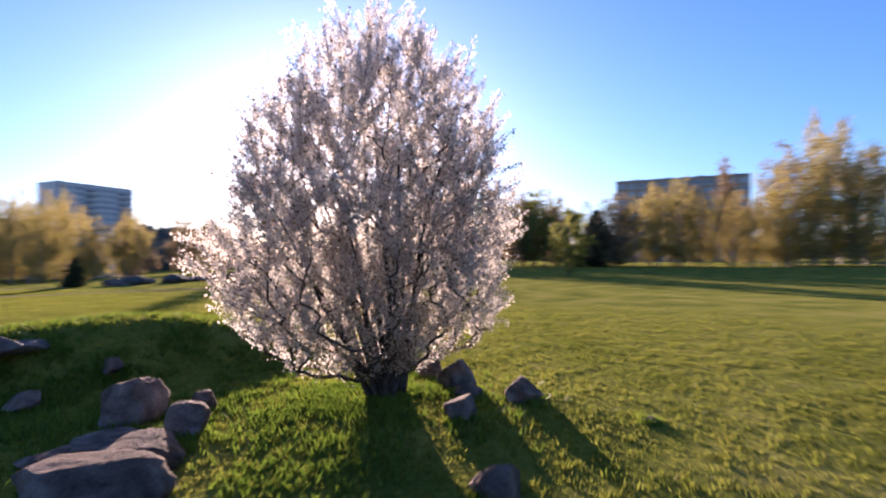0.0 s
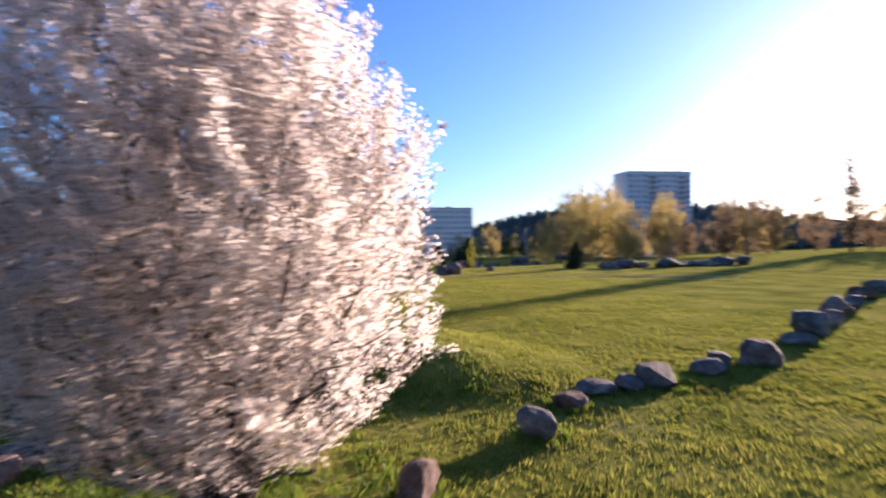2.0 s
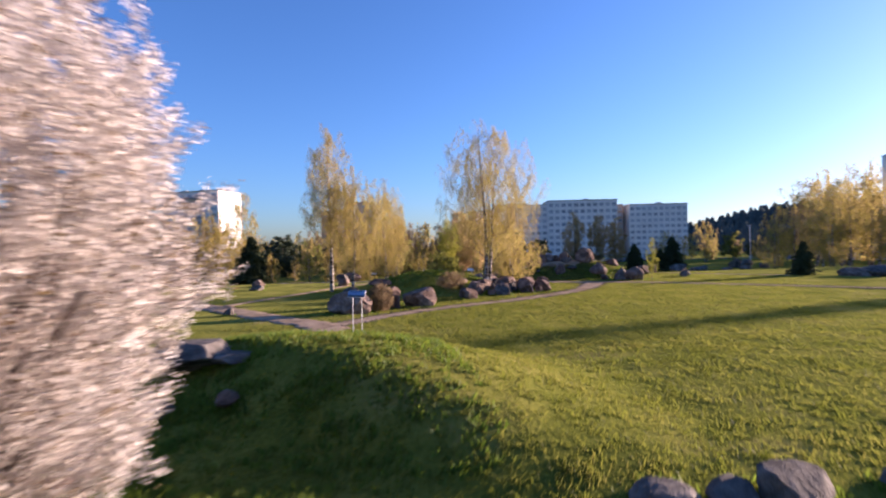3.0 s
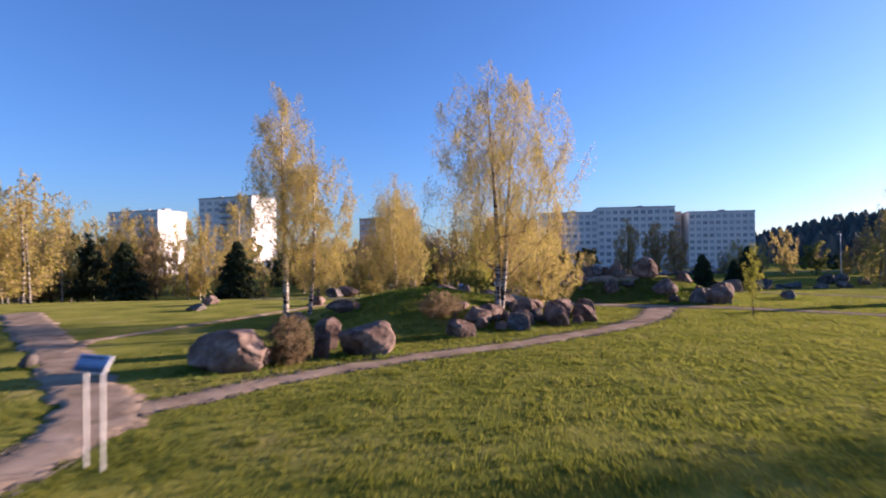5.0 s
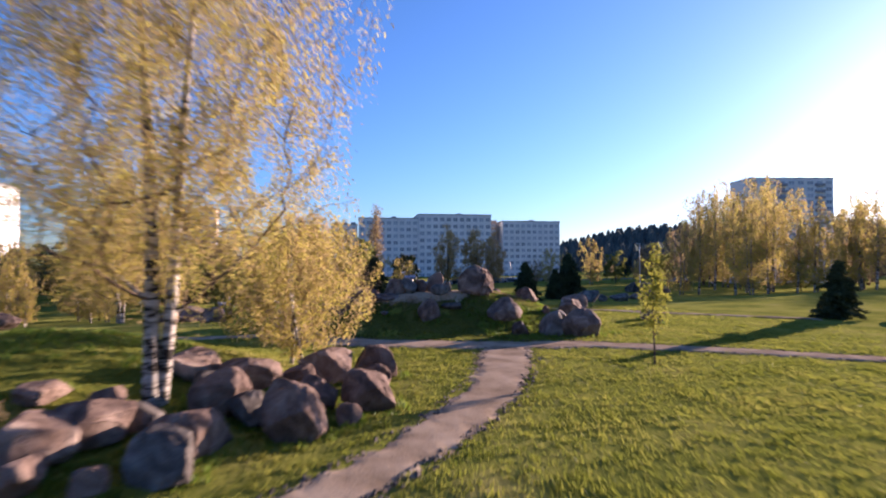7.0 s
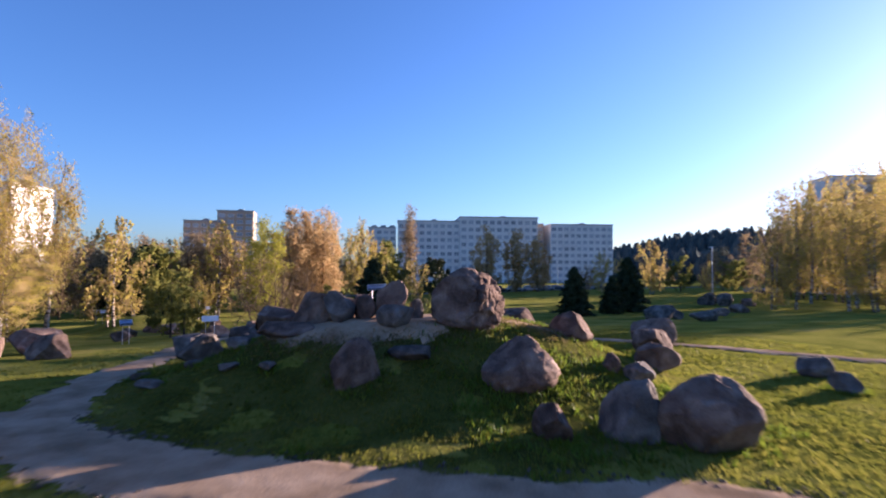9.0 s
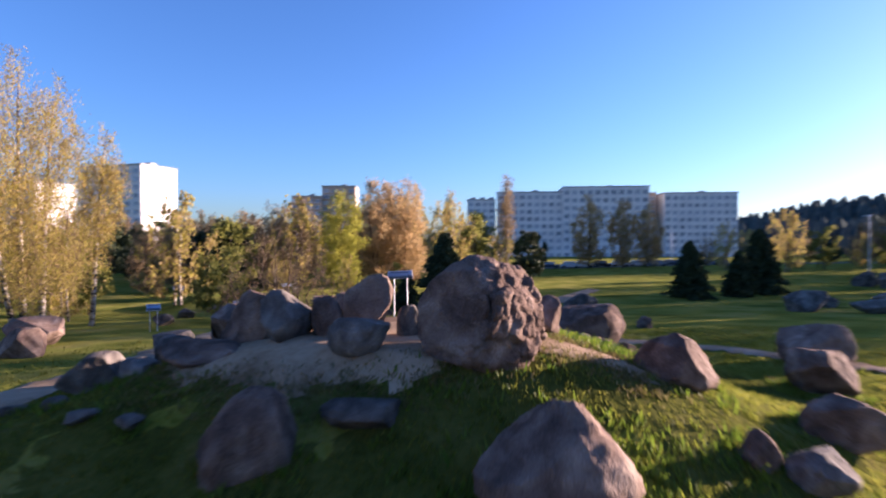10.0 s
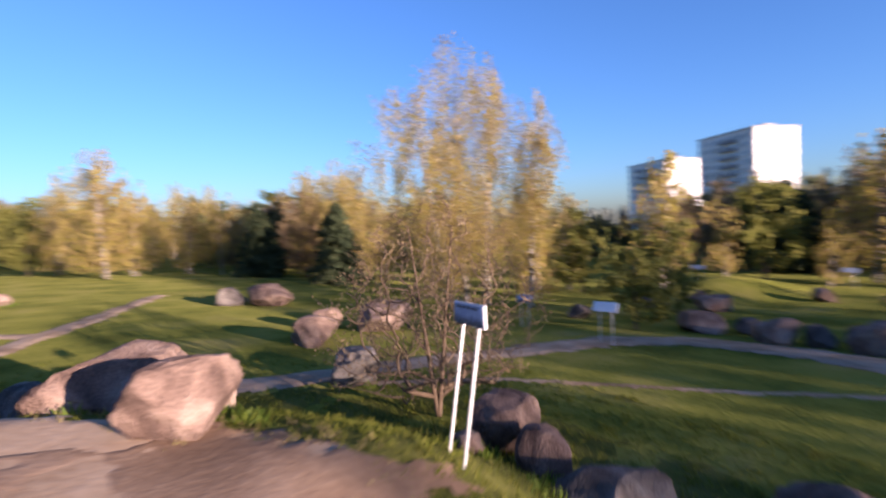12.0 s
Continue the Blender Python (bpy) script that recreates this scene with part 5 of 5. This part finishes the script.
GROUP = "boulders round the blossoming tree"
for x, y, w, h in ((-4.75, 8.75, 1.75, 0.46), (-4.75, 9.75, 1.3, 0.39), (-5.6, 10.4, 1.3, 0.2), (-6.1, 11.85, 1.2, 0.74), (-4.7, 11.06, 0.84, 0.5), (-5.03, 12.3, 0.62, 0.4),
                   (-10.6, 12.9, 2.7, 0.6), (-9.7, 13.9, 1.2, 0.2), (-7.9, 14.1, 0.52, 0.32), (-8.6, 12.5, 0.76, 0.3), (-11.6, 10.6, 0.65, 0.55), (-6.1, 9.9, 0.95, 0.18),
                   (1.08, 12.5, 0.82, 0.44), (-0.2, 11.3, 0.58, 0.38), (0.15, 8.5, 0.62, 0.42), (-0.2, 13.25, 0.86, 0.6), (0.0, 12.45, 0.54, 0.28), (3.04, 11.3, 0.22, 0.12)):
    boulder(x, y, w, h, 47 * x, 0.25, 0.2, label="dark rounded granite boulder in the grass by the blossoming tree")

GROUP = "row of stones across the lawn"
for x, y, w, h in ((-0.8, 14.75, 0.72, 0.5), (-1.65, 17.7, 0.8, 0.5), (-2.5, 19.3, 0.7, 0.33), (-2.92, 20.5, 0.95, 0.27), (-2.7, 21.4, 0.8, 0.3), (-2.55, 22.3, 1.25, 0.48), (-2.5, 24.2, 0.85, 0.36),
                   (-2.76, 25.25, 0.77, 0.36), (-2.25, 26.3, 1.3, 0.64), (-2.9, 30.0, 1.1, 0.33), (-3.35, 32.0, 1.4, 0.85), (-4.0, 34.8, 1.2, 0.6), (-4.86, 37.9, 1.7, 0.9), (-5.6, 41.5, 1.4, 0.6), (-6.6, 46.0, 1.6, 0.7), (-7.6, 51.0, 1.9, 0.8)):
    boulder(x, y, w, h, 31 * y, 0.3, 0.2, label="dark granite stone in a row across the lawn")

GROUP = "boulders beside the footpath"
boulder(-25.75, 17.0, 2.5, 1.2, 100, 0.2, 0.7, 0.7, "pink", "broad dark-red boulder with a cracked flat face", cuts=12)
boulder(-27.3, 19.55, 0.62, 0.78, 78, 0.2, tone="pink", label="upright pinkish boulder beside the shrub")
boulder(-29.2, 19.5, 1.15, 1.15, 30, 0.2, tone="pink", label="pinkish boulder behind the shrub")
boulder(-27.75, 21.05, 2.05, 1.16, 78, 0.2, 0.5, 0.8, "pink", "big pinkish-brown boulder with a broken flat top", cuts=14)
for x, y, w, h in ((-35.9, 17.3, 1.35, 0.7), (-30.85, 24.75, 1.2, 0.72), (-32.85, 25.9, 1.3, 0.76), (-34.8, 28.5, 1.3, 0.9), (-32.2, 27.6, 1.2, 0.73), (-33.5, 29.8, 1.42, 1.08), (-38.0, 31.5, 1.8, 0.9),
                   (-34.9, 31.6, 1.35, 0.92), (-38.2, 32.9, 1.5, 0.88), (-33.5, 26.45, 1.5, 0.75), (-33.2, 28.0, 1.36, 0.68), (-36.4, 29.0, 1.6, 0.75), (-34.75, 26.6, 0.75, 0.45), (-35.2, 25.5, 1.1, 0.3), (-36.6, 30.4, 0.9, 0.7), (-32.1, 25.9, 0.7, 0.5), (-35.4, 30.6, 1.0, 0.72), (-34.3, 28.95, 0.9, 0.6), (-36.8, 28.0, 1.2, 0.7), (-35.7, 28.3, 0.9, 0.55), (-36.7, 32.3, 0.9, 0.65), (-33.9, 27.2, 0.8, 0.5), (-31.9, 26.7, 0.6, 0.4), (-33.9, 30.9, 0.55, 0.45),
                   (-37.3, 19.5, 1.85, 0.6), (-47.4, 16.9, 1.2, 0.69), (-49.7, 8.9, 1.42, 0.7), (-45.2, 9.4, 1.24, 0.48)):
    boulder(x, y, w, h, 61 * x, 0.2, 0.35)

boulder(-27.0, 10.5, 0.65, 0.42, 20, 0.2, tone="grey", label="pale block of stone beside the gravel path")

GROUP = "boulders below the mound"
boulder(-43.3, 42.9, 1.25, 1.12, 20, 0.25, 0.3, 0.9, "grey", "dark upright boulder of the heap at the mound's foot", cuts=8, taper=0.2)
boulder(-42.4, 43.75, 1.75, 1.25, 65, 0.25, 0.35, 0.9, "pink", "largest dark rounded boulder at the mound's foot", cuts=6, taper=0.18)
for x, y, w, h in ((-43.6, 41.4, 0.82, 0.68), (-50.7, 49.8, 1.6, 1.0), (-53.3, 52.2, 1.85, 1.15), (-46.1, 51.8, 1.13, 0.59), (-44.35, 50.5, 0.78, 0.52), (-58.9, 29.0, 1.75, 0.95), (-57.9, 33.9, 1.2, 0.8), (-71.8, 28.7, 1.3, 0.65)):
    boulder(x, y, w, h, 57 * x, 0.2, 0.3)

GROUP = "boulders behind the mound"
for x, y, w, h in ((-71.0, 52.75, 2.25, 1.5), (-64.4, 47.4, 1.45, 0.77), (-70.7, 50.8, 1.15, 0.84), (-64.0, 49.8, 1.3, 1.1), (-61.5, 47.2, 0.7, 0.45), (-62.6, 52.4, 0.8, 0.5), (-63.8, 53.0, 0.7, 0.45),
                   (-72.9, 33.9, 1.85, 0.8), (-72.6, 36.7, 1.55, 0.92), (-73.0, 37.9, 0.95, 0.8), (-73.4, 39.4, 1.95, 1.05), (-73.9, 41.0, 1.2, 0.8), (-74.0, 35.2, 1.1, 0.6), (-75.0, 38.4, 1.0, 0.7),
                   (-61.9, 27.8, 2.3, 1.05), (-60.2, 26.4, 1.4, 0.8), (-61.1, 17.9, 2.6, 1.1), (-59.4, 17.0, 1.6, 0.9), (-80.5, 30.5, 2.1, 0.8), (-82.0, 29.0, 1.6, 0.7), (-88.0, 33.0, 1.3, 0.8), (-78.3, 28.0, 1.5, 0.65)):
    boulder(x, y, w, h, 43 * x, 0.2, 0.3)

GROUP = "far boulders"
for x, y, w, h in ((-71.5, 69.0, 2.6, 1.4), (-68.3, 70.0, 2.2, 0.95), (-75.0, 74.0, 1.5, 0.95), (-94.4, 101.0, 2.6, 1.9), (-96.8, 100.4, 3.1, 1.9), (-93.3, 104.4, 1.9, 1.1), (-79.5, 84.0, 2.2, 0.9), (-84.0, 92.0, 2.4, 1.1)):
    boulder(x, y, w, h, 29 * x)


# ---- notice boards ----
def notice(x, y, turn, h, w=0.5, lean=0.0, tall=0.34, tilt=-30, printed=True, label="small notice board on two steel posts"):
    root = new("notice_board")
    root.matrix_world = pose(x, y, g(x, y), 0, lean, 0) @ pose(0, 0, 0, 0, 0, turn)
    for s in (-1, 1):
        part("post", rod(bmesh.new(), (s * w * 0.26, 0, -0.3), (s * w * 0.26, 0, h - 0.1), 0.017), M_STEEL, root)
    panel = part("panel", box(bmesh.new(), -w / 2, -0.012, -tall / 2, w / 2, 0.012, tall / 2, 0.006), M_BACK, root)
    panel.matrix_local = pose(0, -0.03, h, tilt, 0, 0)
    if printed:
        part("picture", box(bmesh.new(), -w / 2 + 0.015, -0.020, -tall / 2 + 0.012, w / 2 - 0.015, -0.0155, tall / 2 - 0.012), M_BOARD, panel, "blue printed face")
        bm = bmesh.new()
        for a, b in ((-0.38, -0.22), (-0.19, -0.06), (-0.03, 0.1), (0.13, 0.32)):
            box(bm, w * a, -0.025, tall * 0.25, w * b, -0.0215, tall * 0.36)
        part("writing", bm, M_INK, panel, "dark printed line")
        bm = bmesh.new()
        for i in range(9):
            xx = w * (-0.44 + 0.11 * i)
            bmesh.ops.create_cone(bm, cap_ends=True, segments=4, radius1=0.05, radius2=0.002, depth=tall * (0.35 + 0.15 * math.sin(i * 2.1) ** 2), matrix=Matrix.LocRotScale((xx, -0.023, -tall * 0.24), None, (1, 0.04, 1)))
        part("print", bm, M_INK, panel, "dark printed tree line")
    return tagged(root, label, "sign", "notice boards")


notice(-55.59, 40.82, 75, 1.43, 0.74, -11, 0.23, 9, label="leaning blue notice board on two thin posts")
notice(-18.0, 17.05, 62, 1.7, 0.75, 0, 0.3, label="white notice board on two posts by the footpath")
notice(-66.85, 34.0, 100, 1.25, 0.85, printed=False)
notice(-67.2, 29.9, 110, 1.15, 0.6)
notice(-93.1, 22.7, 100, 1.15, 1.0, printed=False)
notice(-94.6, 32.2, 100, 1.2, 0.9, printed=False)

# ---- street lamps and parked cars far off ----
def lamp_post(x, y, h):
    root = new("street_lamp")
    root.location = (x, y, g(x, y))
    part("pole", rod(bmesh.new(), (0, 0, 0), (0, 0, h), 0.12, 0.07), M_STEEL, root)
    part("lamp_head", box(bmesh.new(), -0.9, -0.12, h - 0.08, 0.2, 0.12, h + 0.06, 0.03), M_STEEL, root)
    return tagged(root, "tall grey steel street lamp beyond the lawn", "street lamp", "street lamps")


for x, y, h in ((-112.5, 117.8, 9.6), (-150.0, 170.0, 9.5), (-170.0, 120.0, 9.5), (-120.0, 150.0, 9.5)):
    lamp_post(x, y, h)


def car(x, y, turn):
    root = new("car")
    root.matrix_world = pose(x, y, g(x, y) + 0.02, 0, 0, turn)
    bm = box(bmesh.new(), -2.1, -0.85, 0.28, 2.1, 0.85, 0.85, 0.16)
    box(bm, -1.5, -0.74, 0.8, 1.1, 0.74, 1.42, 0.22)
    part("body", bm, M_CAR, root)
    part("windscreen", box(bmesh.new(), -1.42, -0.76, 0.92, 1.02, 0.76, 1.28, 0.05), M_GLASS, root)
    for sx in (-1.3, 1.3):
        for sy in (-0.78, 0.78):
            part("wheel", rod(bmesh.new(), (sx, sy - 0.1, 0.31), (sx, sy + 0.1, 0.31), 0.31, sides=14), M_TYRE, root)
    return tagged(root, "parked car by the apartment blocks", "car", "parked cars")


for i, (x, y) in enumerate(((-150, 84), (-152, 88), (-154, 93), (-156, 103), (-158, 109), (-160, 117), (-163, 126), (-120, 140), (-126, 144), (-149, 79), (-155, 98), (-157, 106), (-159, 113), (-161.5, 121), (-164.5, 130))):
    car(x, y, 70 + 9 * (i % 3))

# ---- grass ----
def blades(name, n, region, hmin, hmax, per, material, label, seed, clumps=None, spread=0.035, patchy=0.0, bare=False):
    r = np.random.default_rng(seed)
    if clumps is None:
        x, y = r.uniform(region[0], region[1], n), r.uniform(region[2], region[3], n)
        d, _ = near_line(x, y, [(0, 2, 1), (4, 7, 1), (5, 12, 1), (2, 18, 1), (-9, 22, 1), (-21, 27, 1), (-37, 38, 1), (-45, 43, 1), (-53, 45, 1)])
        keep = r.uniform(0, 1, n) < np.clip(1.35 - d / 13.0, 0.0, 1)
        x, y = x[keep], y[keep]
    else:
        x, y = clumps
    keep = (ALL_PATHS(x, y) < -0.03 + 0.25 * r.uniform(-1, 1, len(x))) & (bare | (plateau(x, y) < 0.1 + 0.3 * r.uniform(-1, 1, len(x))))
    x, y = x[keep], y[keep]
    if patchy:
        patch = np.array([noise.noise(Vector((p * 0.9, q * 0.9, 8.0))) + 0.6 * noise.noise(Vector((p * 2.6, q * 2.6, 2.0))) for p, q in zip(x, y)])
        keep = r.uniform(0, 1, len(x)) < np.clip(0.5 + patchy * patch, 0.06, 1)
        x, y = x[keep], y[keep]
    m = len(x)
    x, y = np.repeat(x, per) + r.normal(0, spread, m * per), np.repeat(y, per) + r.normal(0, spread, m * per)
    z = gz(x, y)
    h = r.uniform(hmin, hmax, m * per)
    a, w = r.uniform(0, 6.283, m * per), h * 0.13 + 0.004
    lean = r.normal(0, 0.45, (m * per, 2)) * h[:, None]
    p0 = np.stack([x - w * np.cos(a), y - w * np.sin(a), z - 0.01], 1)
    p1 = np.stack([x + w * np.cos(a), y + w * np.sin(a), z - 0.01], 1)
    p2 = np.stack([x + lean[:, 0], y + lean[:, 1], z + h], 1)
    v = np.stack([p0, p1, p2], 1).reshape(-1, 3)
    ob = new(name, mesh_np(name, v, np.arange(len(v)).reshape(-1, 3), material))
    return tagged(ob, label, "grass", kind="stuff")


blades("grass", 420000, (-62, 16, -2, 58), 0.03, 0.075, 3, M_BLADE, "short green lawn grass", 5)
blades("grass_tufts", 90000, (-62, 16, -2, 58), 0.05, 0.12, 9, M_BLADE, "uneven small tufts in the lawn", 15, spread=0.06, patchy=1.1)
r = np.random.default_rng(9)
cx, cy = [], []
for x, y, rr in STONES:
    if x > -58 and y < 52:
        k = int(90 * rr + 25)
        a, d = r.uniform(0, 6.283, k), rr * r.uniform(0.85, 1.5, k)
        cx.append(x + d * np.cos(a))
        cy.append(y + d * np.sin(a))
a, d = r.uniform(0, 6.283, 2600), np.abs(r.normal(0, 1.3, 2600)) + 0.2
cx.append(-1.6 + d * np.cos(a))
cy.append(12.5 + d * np.sin(a))
for x0, x1, y0, y1, k in ((-10, -1, 7.5, 14, 3500), (-15, -4, 10.5, 19, 4200), (-46.5, -42, 40, 46, 1300), (-50.8, -48.2, 43.4, 44.7, 420), (-44.5, -44.0, 36.4, 37.0, 90), (-46, -37, 19, 28, 2200)):
    cx.append(r.uniform(x0, x1, k))
    cy.append(r.uniform(y0, y1, k))
r = np.random.default_rng(19)
x, y = r.uniform(-55, -43, 30000), r.uniform(34, 47, 30000)
keep = (np.abs(plateau(x, y) - 0.05) < r.uniform(0.0, 0.8, 30000) ** 2) & ((x > -51.5) | (r.uniform(0, 1, 30000) < 0.2))
EDGE = x[keep], y[keep]
blades("dry_grass", 0, None, 0.03, 0.11, 6, M_STRAW, "dry straw-coloured grass along the bare earth", 8, EDGE, 0.05, bare=True)


def gravel(n, lines, material, label, seed):
    """Small loose stones along the edges of paths, each an eight-sided lump half sunk in the ground."""
    r = np.random.default_rng(seed)
    pts = []
    for line in lines:
        for (ax, ay, aw), (bx, by, bw) in zip(line, line[1:]):
            run = math.hypot(bx - ax, by - ay)
            k = int(n * run)
            f, side = r.uniform(0, 1, k), r.choice([-1, 1], k) * (r.uniform(0.35, 0.62, k))
            w = aw + (bw - aw) * f
            pts.append(np.stack([ax + (bx - ax) * f - (by - ay) / run * side * w, ay + (by - ay) * f + (bx - ax) / run * side * w], 1))
    q = np.concatenate(pts)
    m = len(q)
    s = 0.012 + 0.05 * r.uniform(0, 1, m) ** 3
    z = gz(q[:, 0], q[:, 1]) + 0.03
    octa = np.array([[1, 0, 0], [0, 1, 0], [-1, 0, 0], [0, -1, 0], [0, 0, 0.7], [0, 0, -0.7]], float)
    v = octa[None] * s[:, None, None] * r.uniform(0.6, 1.4, (m, 6, 1))
    v += np.stack([q[:, 0], q[:, 1], z], 1)[:, None]
    face = np.array([[0, 1, 4], [1, 2, 4], [2, 3, 4], [3, 0, 4], [1, 0, 5], [2, 1, 5], [3, 2, 5], [0, 3, 5]])
    f = (np.arange(m) * 6)[:, None, None] + face[None]
    ob = new("gravel", mesh_np("gravel", v.reshape(-1, 3), f.reshape(-1, 3), material))
    return tagged(ob, label, "gravel", kind="stuff")


gravel(55, [FOOTPATH, CROSSPATH], M_GREY, "loose grey gravel along the footpaths", 4)
blades("tall_grass", 0, None, 0.06, 0.17, 6, M_LUSH, "longer lush green grass round the stones", 6, (np.concatenate(cx), np.concatenate(cy)), 0.05, 1.4)
